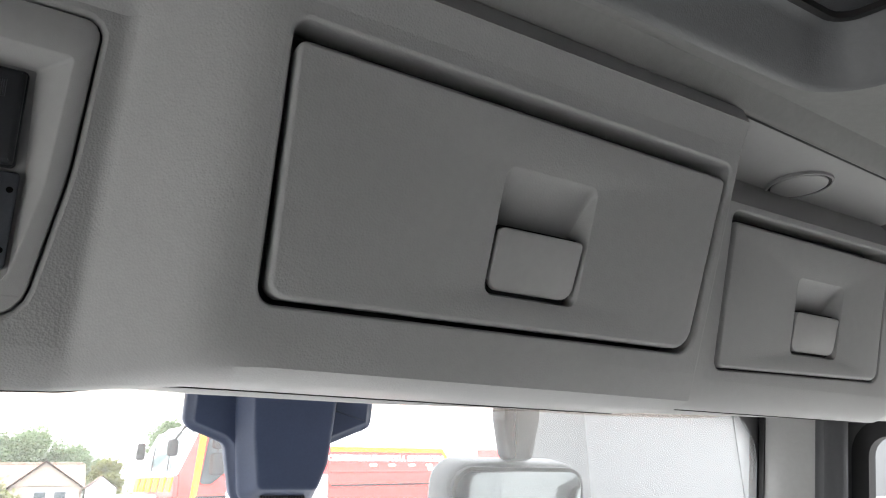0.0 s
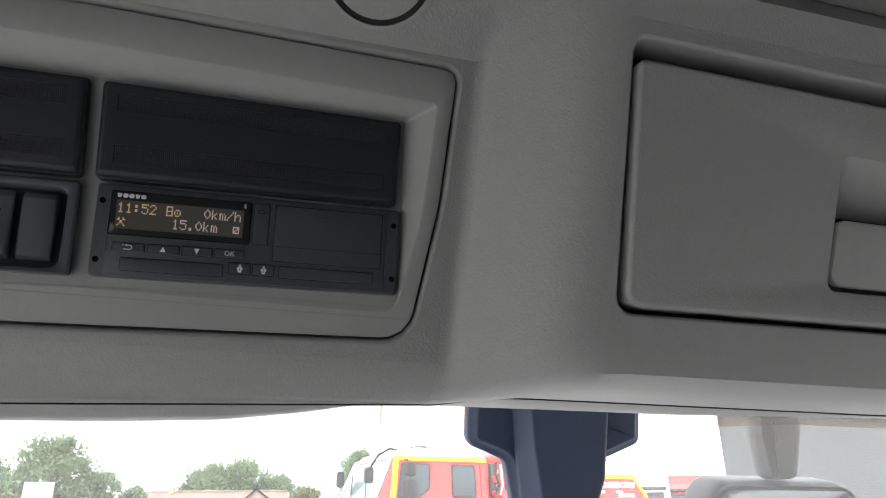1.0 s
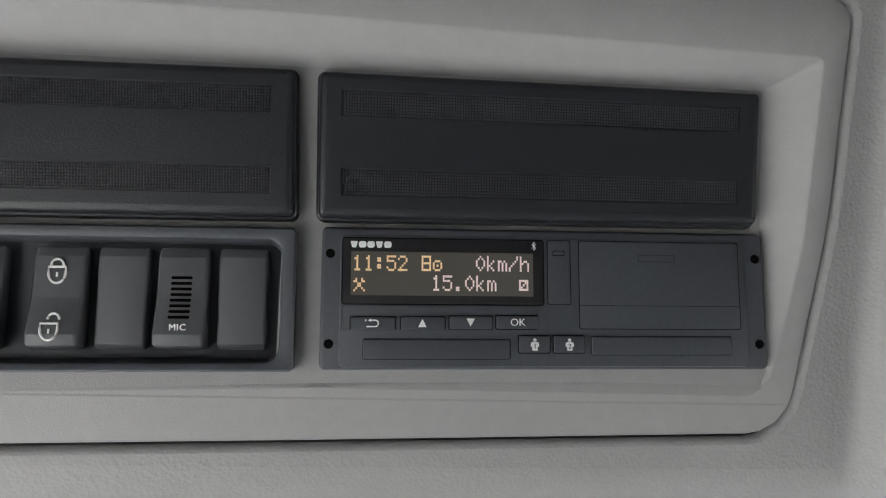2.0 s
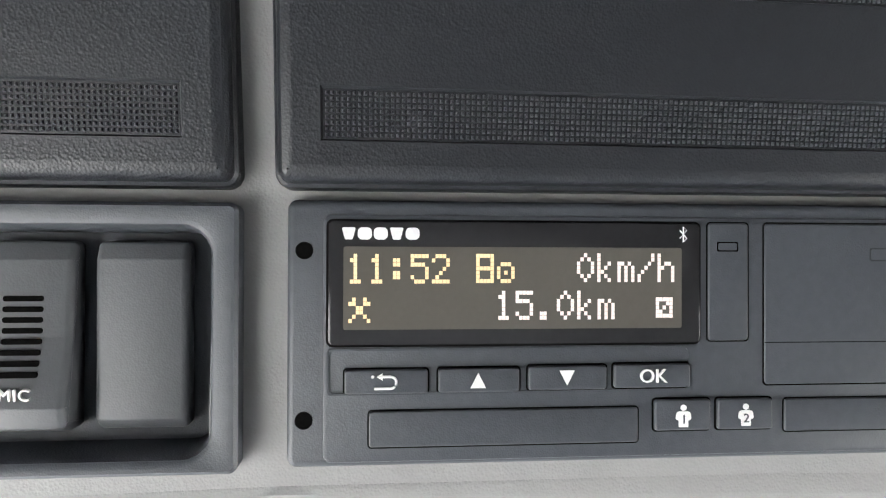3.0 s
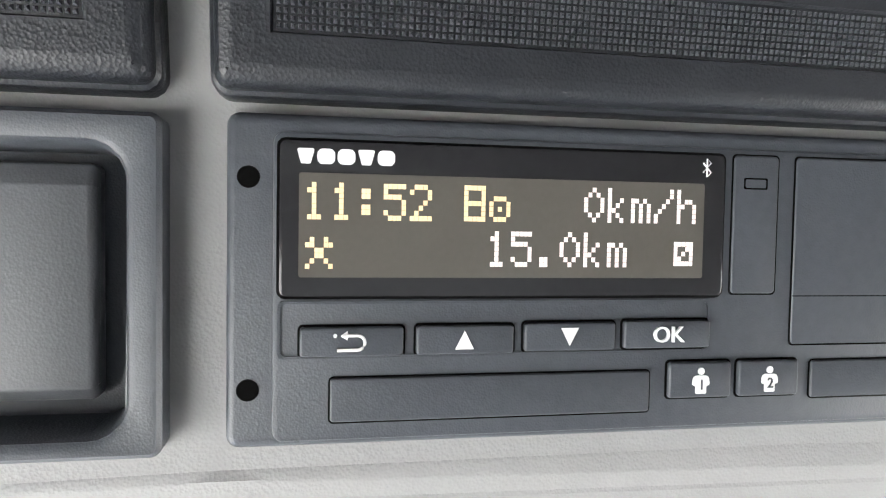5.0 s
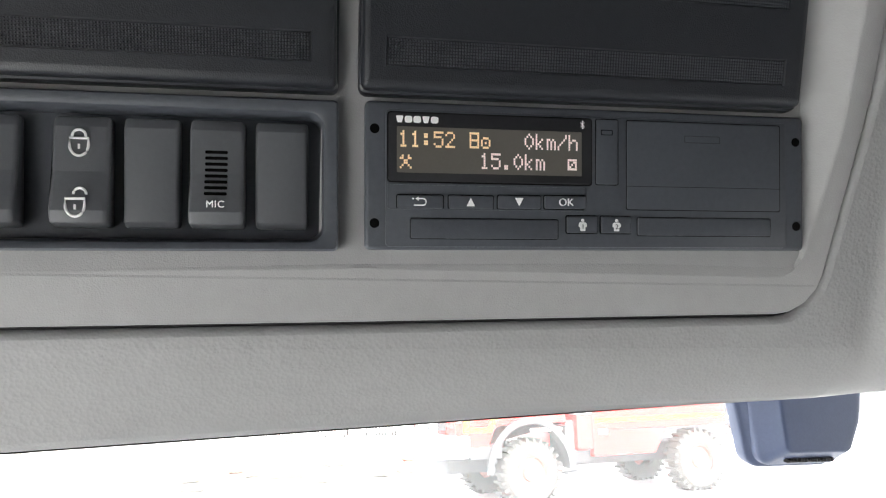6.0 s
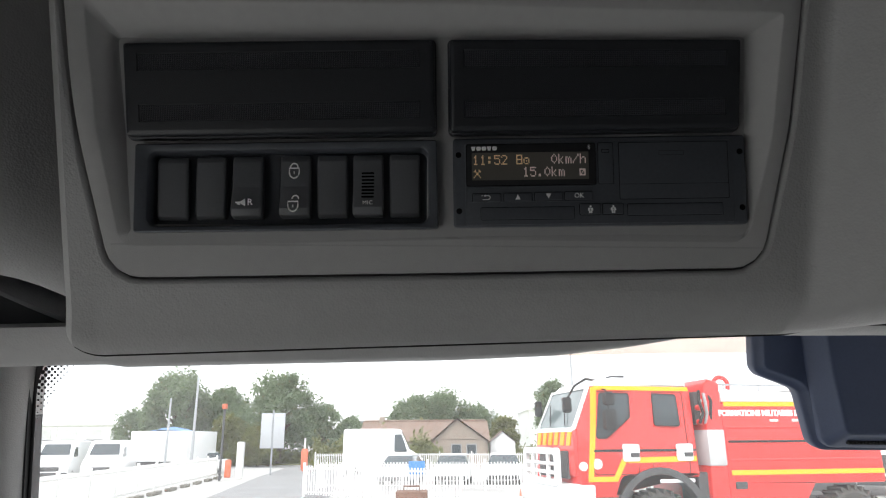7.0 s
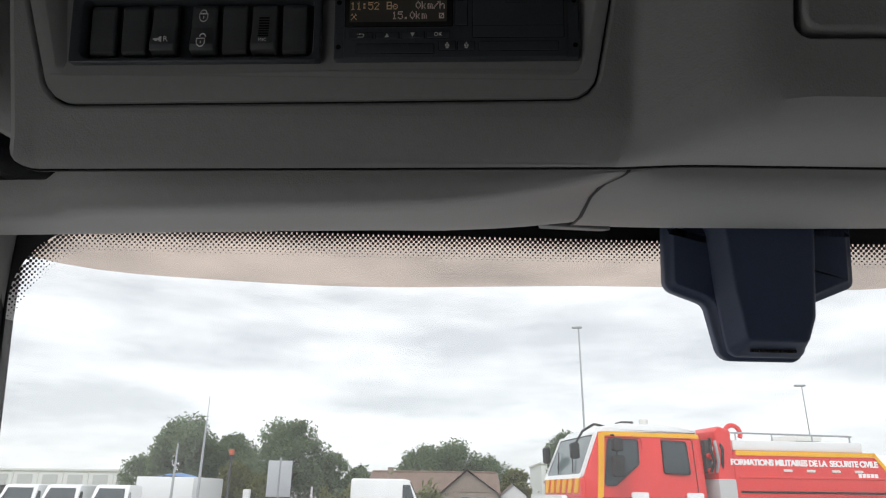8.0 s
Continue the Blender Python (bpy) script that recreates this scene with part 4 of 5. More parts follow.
well_steps = ((-.004, zc), (-.001, zc + .0015), (.002, zc + .006), (.006, zc + .015), (.016, zc + .046), (.020, zc + .054), (.030, zc + .058))
loops = [[bm.verts.new((x, y, zc)) for x, y in inset(well, -.004)]]
k, h = len(well) // 4, loops[0]
for c in range(4):
    for i in range(k - 1):
        bm.faces.new((o[c], h[c * k + i], h[c * k + i + 1]))
    bm.faces.new((o[c], h[c * k + k - 1], h[((c + 1) * k) % len(h)], o[(c + 1) % 4]))
solo("ceiling", bm, LINING, "grey roof lining round a raised hatch well", "ceiling", CAB, "structure", smooth=50)
bm = bmesh.new()
loops = [[bm.verts.new((x, y, z)) for x, y in inset(well, d)] for d, z in well_steps]
for a, b in zip(loops, loops[1:]):
    ring(bm, a, b)
# darker grey than the lining: the well's shade is put into its colour
solo("ceiling_well", bm, MIDGREY, "sides of the raised hatch well, shade put into a darker grey", "ceiling", CAB, "structure", smooth=50)
hatch = thing("roof_hatch", "dark closed roof hatch panel with a black seal", "roof hatch", (.22, -.54, .36), CAB)
part("hatch_seal", band(inset(well, .027), inset(well, .034), zc + .051, zc + .066, "z"), RUBBER, hatch)
part("hatch_panel", prism(inset(well, .032), zc + .056, zc + .075, .004, "z"), DARKTRIM, hatch)
solo("ceiling_shell", box(-.70, 1.70, -2.0, .5, .40, .44), LINING, "roof shell above the lining", "ceiling", CAB, "structure")


# plain walls that close the cab, with its two door windows
def side_wall(x, name):
    bm = bmesh.new()
    s = 1 if x > 0 else -1
    front = .345 if x > 0 else .17
    outer = [(-2.0, -1.7), (front, -1.7), (front, .26), (-2.0, .26)]
    nose, rear, sill = (.278, -.78, -1.15) if x > 0 else (.13, -1.35, -1.20)
    hole = rpoly([(rear, sill), (nose, sill), (nose, -.072), (rear, -.072)], [.05, .05, .05, .05], 6)
    o = [bm.verts.new((x, y, z)) for y, z in outer]
    k = len(hole) // 4
    loops = [[bm.verts.new((x + s * d, y, z)) for y, z in hole] for d in (0, .015)]
    h = loops[0]
    for c in range(4):
        for i in range(k - 1):
            bm.faces.new((o[c], h[c * k + i], h[c * k + i + 1]))
        bm.faces.new((o[c], h[c * k + k - 1], h[((c + 1) * k) % len(h)], o[(c + 1) % 4]))
    ring(bm, loops[0], loops[1])
    w = solo(name, bm, WALLS, "grey door lining with a window opening", "wall", CAB, "structure")
    seal = part("window_seal", band(inset(hole, -.022), inset(hole, .010), x - s * .012, x + s * .01, "x"), RUBBER, w)
    return w


side_wall(-.60, "wall_driver_side")
side_wall(1.575, "wall_passenger_side")
solo("wall_back", box(-.70, 1.70, -2.0, -1.95, -1.7, .40), WALLS, "plain grey rear wall of the cab", "wall", CAB, "structure")
solo("wall_front", box(-.70, 1.70, .36, .46, -1.7, -.98), MIDGREY, "plain front wall below the windscreen", "wall", CAB, "structure")
# unseen slab, added to bounce light up under the console and headers
solo("wall_dashboard", box(-.60, 1.57, -.20, .40, -.76, -.70), BOUNCE, "unseen grey slab in the dashboard's place, added to bounce light", "dashboard", CAB, "structure")
solo("floor", box(-.70, 1.70, -2.0, .46, -1.75, -1.7), DARKTRIM, "plain dark grey cab floor", "floor", CAB, "structure")
for x in (-.70, 1.62):
    solo("wall_roofside", box(x, x + .08, -2.0, .5, .2, .42), LINING, "side of the roof", "wall", CAB, "structure")
solo("wall_roof_front", box(-.70, 1.70, .43, .50, .03, .42), FRIT, "roof front above the windscreen", "wall", CAB, "structure")

# passenger-side front mirror outside the screen
mirror = thing("front_mirror", "grey kerb mirror on an arm outside the windscreen", "mirror", (.99, .60, -.10), CAB)
part("mirror_arm", prism(rpoly([(.945, .02), (1.015, .02), (1.036, -.11), (1.024, -.192), (.968, -.195), (.947, -.12)], .012, 4), .57, .62, .016, both=True), MIRRORGREY, mirror)
hous = rrect(.846, 1.150, -.48, -.196, .045, 6)
part("mirror_housing", prism(hous, .575, .66, .02, both=True, steps=3), MIRRORGREY, mirror, "rounded grey mirror housing")
part("mirror_seal", band(inset(hous, .006), inset(hous, .016), .570, .580), RUBBER, mirror)
part("mirror_glass", prism(inset(hous, .012), .573, .582, .001, warp=lambda x, y, z: (x, y - .05 * (z + .34), z)), MIRROR, mirror)

# ---- outdoors ----
def flat(outline, z, bm=None):
    bm = bm or bmesh.new()
    bm.faces.new([bm.verts.new((x, y, z)) for x, y in outline])
    return bm


solo("ground", flat([(-900, -300), (900, -300), (900, 1500), (-900, 1500)], 0), ASPHALT, "pale worn asphalt yard with dust", "ground", kind="structure")
solo("road", flat([(-9.6, 26), (-4.6, 26), (-9.0, 66), (-60, 66), (-60, 61), (-14, 60), (-12.4, 46)], .006), ROAD, "grey asphalt lane leaving the yard", "road", kind="structure")
bm = prism([(-140, 67), (150, 67), (150, 140), (-140, 140)], .10, 0, .05, "z")
solo("ground_grass", bm, GRASS, "rough dry grass verge behind the lane", "grass", kind="structure")


def wheel(parent, x, y, r, w, side, rim_m, rim_r, far=False):
    """side: -1 where the outside faces the cab."""
    out = [(r * math.cos(a), r * math.sin(a)) for a in [i * 2 * math.pi / 36 for i in range(36)]]
    bm = bmesh.new()
    prof = [(rim_r, .0), (r * .86, -.02), (r * .95, .02), (r, .07), (r, w - .07), (r * .95, w - .02), (rim_r, w)]
    rows = [[(x + p * math.cos(a), y - side * 0 + (q if side < 0 else -q), r + p * math.sin(a)) for p, q in prof] for a in [i * 2 * math.pi / 36 for i in range(37)]]
    sheet(rows, bm)
    t = part("wheel", bm, TYRE, parent, "dusty black tyre")
    bm = bmesh.new()
    prof = [(rim_r + .01, .03), (rim_r * .93, .02), (rim_r * .86, .08), (rim_r * .52, .10), (rim_r * .45, .03), (.001, .02)]
    rows = [[(x + p * math.cos(a), y + (q if side < 0 else -q), r + p * math.sin(a)) for p, q in prof] for a in [i * 2 * math.pi / 24 for i in range(25)]]
    part("rim", sheet(rows, bm), rim_m, t)
    if r > .5:
        for i in range(26):
            a = i * 2 * math.pi / 26
            c, s = math.cos(a), math.sin(a)
            bm = box(-.05, .05, .0, w, -.03, .03)
            bm.transform(Matrix.Translation((x + (r + .005) * c, y if side < 0 else y - w, r + (r + .005) * s)) @ Matrix.Rotation(-a, 4, "Y"))
            part("tread_block", bm, TYRE, t)
    return t


# ---- the fire engine, seen from its near side; x runs to its rear ----
engine = thing("fire_engine", "red and white four-wheel-drive fire engine with yellow strips", "fire engine", (4.04, 13.25, 0), turn=10.2)
W = 2.45
for y, s in ((0.0, -1), (W, 1)):
    for x in (0, 4.12):
        wheel(engine, x, y, .63, .40, s, RIM, .33)
part("chassis", box(-1.5, 4.9, .75, 1.7, .62, 1.0, .03), CHASSIS, engine)
part("axle", tube([(0, .3, .63), (0, 2.1, .63)], .1), CHASSIS, engine)
part("axle", tube([(4.12, .3, .63), (4.12, 2.1, .63)], .1), CHASSIS, engine)
tumble = lambda x, y, z: (x, y + (.10 if y < W / 2 else -.10) * max(0, (z - 2.1) / 1.2) ** 1.3, z)
cab_side = rpoly([(-1.62, 1.16), (-.85, 1.16), (-.72, 1.50), (.70, 1.52), (.86, 1.50), (.86, 3.24), (-1.25, 3.26), (-1.62, 2.42)], [.05, .05, .12, .05, .05, .08, .10, .06], 4)
part("cab_body", prism(cab_side, 0, W, .07, "y", both=True, warp=tumble), RED, engine, "red crew cab")
roof = rpoly([(-1.30, 3.20), (.80, 3.20), (.80, 3.33), (.3, 3.40), (-.75, 3.42), (-1.12, 3.36)], .04, 4)
part("cab_roof", prism(roof, .12, W - .12, .06, "y", both=True), WHITE, engine, "white cab roof")
part("roof_light_bar", box(-.62, -.36, .45, .80, 3.41, 3.49, .02), CHASSIS, engine)
part("beacon", disc((-.1, .55, 3.40), .09, .14, "z", 16, .02), LENS, engine)
# windscreen frame and screen on the sloped front
fx = lambda z: -1.635 + (z - 2.42) * .44
scr = [(0.16, 2.46), (W - .16, 2.46), (W - .22, 3.20), (.22, 3.20)]
part("screen_frame", band(rpoly([(a + (-.09 if a < 1 else .09), b + (-.08 if b < 3 else .05)) for a, b in scr], .06, 4), rpoly(scr, .06, 4), -.035, .02, "x", warp=lambda x, y, z: (fx(z) + x, y, z)), WHITE, engine, "white windscreen surround")
part("screen_glass", prism(rpoly(scr, .06, 4), -.012, .0, 0, "x", warp=lambda x, y, z: (fx(z) + x, y, z)), PALEGLASS, engine)
for y in (.6, 1.5):
    part("wiper", tube([(fx(2.5) - .04, y, 2.5), (fx(2.9) - .04, y + .45, 2.95)], .012, 5), RUBBER, engine)
part("front_panel", prism(rrect(.05, W - .05, 1.55, 2.42, .08, 4), -1.68, -1.55, .04, "x"), RED, engine)
for i in range(6):
    y = .10 + i * .37
    part("hazard_strip", prism([(y + .12, 2.12), (y + .33, 2.12), (y + .21, 2.38), (y, 2.38)], -1.70, -1.675, 0, "x"), YELLOW, engine)
part("bull_bar", band(rrect(.15, W - .15, 1.38, 2.08, .12, 5), rrect(.27, W - .27, 1.50, 1.96, .08, 5), -2.02, -1.92, "x"), WHITE, engine, "white tubular bull bar")
for z in (1.62, 1.78):
    part("bull_bar_rail", tube([(-1.97, .2, z), (-1.97, W - .2, z)], .035, 8), WHITE, engine)
for y in (.75, 1.7):
    part("bull_bar_post", tube([(-1.97, y, 1.4), (-1.97, y, 2.05)], .045, 8), WHITE, engine)
part("grille", box(-1.72, -1.66, .35, W - .35, 1.5, 2.02, .02), CHASSIS, engine)
part("bumper", prism(rpoly([(-2.05, 1.0), (-1.32, .98), (-1.30, 1.42), (-1.95, 1.42), (-2.08, 1.25)], .06, 4), -.02, W + .02, .05, "y", both=True), WHITE, engine, "heavy white front bumper")
part("step_block", box(-1.30, -.62, .02, .5, .95, 1.32, .03), CHASSIS, engine)
for x in (-1.52, -1.24):
    part("headlamp", disc((x, -.012, 1.78 if x > -1.4 else 1.74), .10 if x > -1.4 else .085, .05, "y", 18, .015), LENS, engine)


def strip(name, outline, y=-.012, follow=True):
    """A flat strip on the side; follow: bent round the cab's tumblehome in short lengths."""
    bm = bmesh.new()
    (ax, az), (bx, bz), (cx, cz), (dx, dz) = outline[:4]
    if not follow or len(outline) > 4:
        prism(outline, y, y + .02, 0, "y", bm=bm, warp=tumble if follow else None)
    else:
        rows = []
        for i in range(13):
            f = i / 12
            p, q = (ax + (dx - ax) * f, az + (dz - az) * f), (bx + (cx - bx) * f, bz + (cz - bz) * f)
            rows.append([tumble(p[0], y + .02, p[1]), tumble(p[0], y, p[1]), tumble(q[0], y, q[1]), tumble(q[0], y + .02, q[1])])
        sheet(rows, bm)
    return part(name, bm, YELLOW, engine)


strip("yellow_strip", [(-1.20, 3.17), (.80, 3.15), (.80, 3.23), (-1.20, 3.25)])
strip("yellow_strip", [(-1.44, 1.50), (-1.34, 1.50), (-1.14, 3.22), (-1.26, 3.22)])
strip("yellow_strip", [(-1.44, 1.46), (-.86, 1.46), (-.64, 1.84), (-.74, 1.87), (-.92, 1.55), (-1.44, 1.55)])
strip("yellow_strip", [(-.62, 1.79), (.80, 1.81), (.80, 1.91), (-.62, 1.89)])


def cab_window(pts):
    w = part("side_window", prism(rpoly(pts, .06, 4), -.016, .01, .004, "y", warp=tumble), CARGLASS, engine)
    part("window_rubber", band(rpoly(pts, .06, 4), inset(rpoly(pts, .06, 4), .03), -.020, .0, "y", warp=tumble), RUBBER, w)


cab_window([(-1.24, 2.24), (-1.02, 2.24), (-.50, 2.64), (-.47, 3.11), (-1.10, 3.12)])
cab_window([(-.02, 2.48), (.53, 2.46), (.52, 3.09), (.0, 3.11)])
for x0, x1 in ((-1.32, -.40), (-.12, .66)):
    part("door_shut_line", band(rpoly([(x0, 1.58), (x1, 1.58), (x1, 3.14), (x0 + .12, 3.14)], .06, 4), inset(rpoly([(x0, 1.58), (x1, 1.58), (x1, 3.14), (x0 + .12, 3.14)], .06, 4), .014), -.004, .02, "y", warp=tumble), RUBBER, engine)
part("side_trim", box(-1.3, .8, -.02, .01, 2.0, 2.045), RUBBER, engine)
for x in (-.55, .56):
    part("door_handle_plate", prism(rrect(x - .17, x + .17, 1.82, 2.14, .04, 3), -.03, .01, .008), WHITE, engine, "white handle surround")
    part("door_handle", box(x - .02, x + .15, -.06, -.02, 1.90, 1.98, .01), CHASSIS, engine)
part("wheel_arch", sheet([[((.86 + d) * math.cos(a) * .98, y, .66 + (.92 + d) * math.sin(a)) for d, y in ((0, .25), (0, -.05), (.06, -.06), (.13, -.05), (.13, .02))] for a in [math.pi * i / 16 for i in range(17)]]), CHASSIS, engine)
part("mirror_arm", tube([(-1.02, .06, 3.18), (-1.06, -.16, 3.16), (-1.06, -.27, 3.0), (-1.05, -.27, 2.5)], .018, 6), RUBBER, engine)
part("front_mirror_arm", tube([(-.98, .35, 3.36), (-1.25, .32, 3.40), (-1.50, .30, 3.26), (-1.66, .30, 3.02)], [.022, .026, .026, .02], 7), RUBBER, engine, "curved black arm over the windscreen")
part("front_mirror", prism(rrect(-1.76, -1.60, 2.74, 3.04, .05, 3), .22, .40, .03, both=True), RUBBER, engine)
part("front_mirror", prism(rrect(-1.74, -1.60, 2.72, 3.06, .05, 3), 2.10, 2.26, .03, both=True), RUBBER, engine)
part("cabin_mirror", prism(rrect(1.05, 1.32, 2.92, 3.02, .03, 3), -1.40, -1.375, .005, "x"), CHASSIS, engine)
part("wing_mirror", prism(rrect(-1.16, -.92, 2.40, 2.78, .05, 3), -.34, -.20, .03), RUBBER, engine)
part("wing_mirror", prism(rrect(-1.14, -.94, 2.86, 3.10, .05, 3), -.34, -.20, .03), RUBBER, engine)
part("cab_step", box(.0, .72, -.02, .3, 1.42, 1.49, .015), WHITE, engine)
part("footstep", box(.78, 1.15, -.05, .3, .55, .60, .01), CHASSIS, engine)
part("locker", box(1.04, 1.41, -.075, 1.0, 1.72, 2.40, .03), mat("pale_grey_box", (.5, .5, .5), .5, vary=.1, size=4), engine, "pale grey locker behind the cab")
part("air_duct", box(.95, 1.35, .15, .7, 2.5, 3.15, .05), CHASSIS, engine)
for i in range(4):
    part("hose_coupling", disc((1.02 + .1 * (i % 2), .06, 2.55 + i * .14), .06, .1, "y", 12, .01), LENS if i % 2 else RED, engine)
for i in range(3):
    part("hose", tube([(.98 + .10 * i, -.01, 3.16 - .05 * i), (.95 + .13 * i, -.05, 2.95), (1.02 + .08 * i, -.04, 2.72), (.96 + .12 * i, .02, 2.52)], .032, 7), RUBBER if i != 1 else STEEL, engine)
part("frame_rail_box", box(.85, 1.45, .1, .8, .75, 1.6, .04), CHASSIS, engine)
tank_side = rpoly([(1.42, 1.36), (4.90, 1.36), (4.90, 2.45), (4.48, 2.94), (1.50, 2.94), (1.42, 2.88)], [.05, .05, .08, .08, .04, .04], 4)
tank_foot = rpoly([(1.424, .86), (2.95, .86), (3.33, 1.40), (1.424, 1.44)], [.05, .06, .02, .02], 4)
part("tank_body", prism(tank_side, -.03, W + .03, .04, "y", both=True), RED, engine, "red ribbed water tank body")
part("tank_foot", prism(tank_foot, -.028, W + .028, .04, "y", both=True), RED, engine)
part("tank_arch", prism(rpoly([(1.05, 1.0), (1.44, 1.0), (1.44, 3.32), (1.20, 3.40), (1.08, 3.30)], .05, 4), -.03, W + .03, .05, "y", both=True), RED, engine)
part("tank_rim", box(1.46, 4.30, .0, W, 2.94, 3.14, .03), WHITE, engine, "white tank top rim")
strip("yellow_strip", [(1.48, 2.85), (4.50, 2.85), (4.50, 2.94), (1.48, 2.94)], -.045, False)
strip("yellow_strip", [(4.44, 2.93), (4.52, 2.94), (4.90, 2.46), (4.82, 2.44)], -.045, False)
strip("yellow_strip", [(1.50, 1.54), (4.88, 1.54), (4.88, 1.63), (1.50, 1.63)], -.045, False)
for z in (1.80, 2.15, 2.42):
    part("tank_rib", box(1.50, 4.85, -.05, .0, z, z + .045, .012), RED if z != 2.15 else RUBBER, engine)
part("filler_hatch", box(1.55, 1.80, -.045, .0, 1.28, 1.42, .01), CHASSIS, engine)
for x in (2.55, 3.05, 3.6, 4.1):
    part("tank_lamp", box(x - .09, x + .09, -.05, .0, 2.55, 2.60, .01), LENS, engine)
part("tank_word", letters("FORMATIONS MILITAIRES DE LA  SECURITE CIVILE", .155, Matrix.Translation((2.95, -.036, 2.715)) @ Matrix.Rotation(radians(90), 4, "X"), .004, spacing=.92, bold=.007), PRINT, engine, "white lettering")
bm = bmesh.new()
for i in range(5):
    box(4.08 + i * .09, 4.15 + i * .09, -.037, -.025, 2.46, 2.54, bm=bm)
part("builder_mark", bm, PRINT, engine, "plain white blocks")
reel = sheet([[(1.92 + (.17 + .05 * math.cos(b)) * math.cos(a), .7 + .05 * math.sin(b), 3.32 + (.17 + .05 * math.cos(b)) * math.sin(a)) for b in [k * math.pi / 4 for k in range(9)]] for a in [math.pi * i / 14 for i in range(-2, 17)]])
part("hose_reel", reel, RED, engine, "red hose hoop on the tank top")
part("tank_rail", tube([(1.6, .25, 3.3), (4.3, .25, 3.28)], .02, 6), STEEL, engine)
for x in (1.7, 2.5, 3.4, 4.25):
    part("rail_post", tube([(x, .25, 3.15), (x, .25, 3.3)], .016, 6), STEEL, engine)
part("roof_gear", box(3.3, 3.9, .6, 1.5, 3.2, 3.33, .04), LENS, engine)


# ---- other vehicles ----
def van(at, turn, label, length=5.9, height=2.55, group="parked vans"):
    v = thing("van", label, "van", at, turn=turn, group=group)
    w = 2.0
    side = rpoly([(0, .35), (length, .40), (length, height), (1.9, height), (1.45, height - .06), (.78, 1.55), (.08, 1.12), (0, .95)], [.08, .08, .18, .2, .2, .15, .2, .1], 4)
    part("body", prism(side, 0, w, .09, "y", both=True, warp=lambda x, y, z: (x, y + (.12 if y < w / 2 else -.12) * max(0, (z - 1.1) / 1.5), z)), WHITE, v)
    fxv = lambda z: .78 + (z - 1.55) / (height - .06 - 1.55) * .67 if z > 1.55 else .78 - (1.55 - z) * 1.2
    part("windscreen", prism([(.22, 1.56), (w - .22, 1.56), (w - .32, height - .2), (.32, height - .2)], -.03, .0, 0, "x", warp=lambda x, y, z: (fxv(z) + x, y, z)), CARGLASS, v)
    for y in (-.006, w - .014):
        part("side_window", prism(rpoly([(.95, 1.45), (1.85, 1.45), (1.85, height - .38), (1.35, height - .38)], .05, 3), y, y + .03, 0, "y", warp=lambda x, yy, z: (x, yy + (.12 if yy < w / 2 else -.12) * max(0, (z - 1.1) / 1.5), z)), CARGLASS, v)
    for y in (.12, w - .42):
        part("headlamp", prism(rrect(y, y + .3, .78, 1.02, .05, 3), .0, .1, .02, "x", warp=lambda x, yy, z: (x + max(0, z - .95) * .5 - .03, yy, z)), LENS, v)
    part("bumper", box(-.08, .2, .05, w - .05, .32, .62, .05), CHASSIS, v)
    part("grille", box(-.02, .05, .5, w - .5, .68, .92, .02), CHASSIS, v)
    for x in (.95, length - 1.2):
        for y, s in ((.02, -1), (w - .02, 1)):
            wheel(v, x, y, .36, .22, s, STEEL, .22)
    return v


van((-18.3, 38.8, 0), 105, "white panel van parked behind the white fence", 5.6, 2.35)
van((-21.4, 39.3, 0), 105, "white panel van parked at the yard edge", 5.6, 2.35)
van((-24.5, 40.3, 0), 105, "white panel van parked at the yard edge", 5.6, 2.35)
box_body = thing("box_trailer", "white box trailer with a blue tarpaulin on its roof", "trailer", (-19.7, 47, 0))
part("trailer_body", box(-21.6, -17.7, 47.0, 53.0, .95, 2.95, .06), WHITE, box_body)
part("trailer_frame", box(-21.4, -17.9, 47.1, 52.9, .72, .95, .02), CHASSIS, box_body)
for y in (50.6, 51.8):
    for x in (-21.5, -18.0):
        part("wheel", disc((x, y, .4), .4, .26, "x", 24, .05), TYRE, box_body)
for x in (-21.2, -18.3):
    part("trailer_leg", box(x, x + .12, 47.5, 47.62, 0, .75, .01), CHASSIS, box_body)
tarp = sheet([[(-20.9 + i * .23, 48 + j * .8, 2.95 + .30 * math.sin(math.pi * i / 10) * math.sin(math.pi * (j + .6) / 5.2) + .03 * math.sin(i * 2.3 + j)) for j in range(5)] for i in range(11)])
part("tarpaulin", tarp, BLUE, box_body, "crumpled blue tarpaulin")
van((-1.9, 50.0, 0), 180, "tall white box van on the lane", 5.4, 3.0)


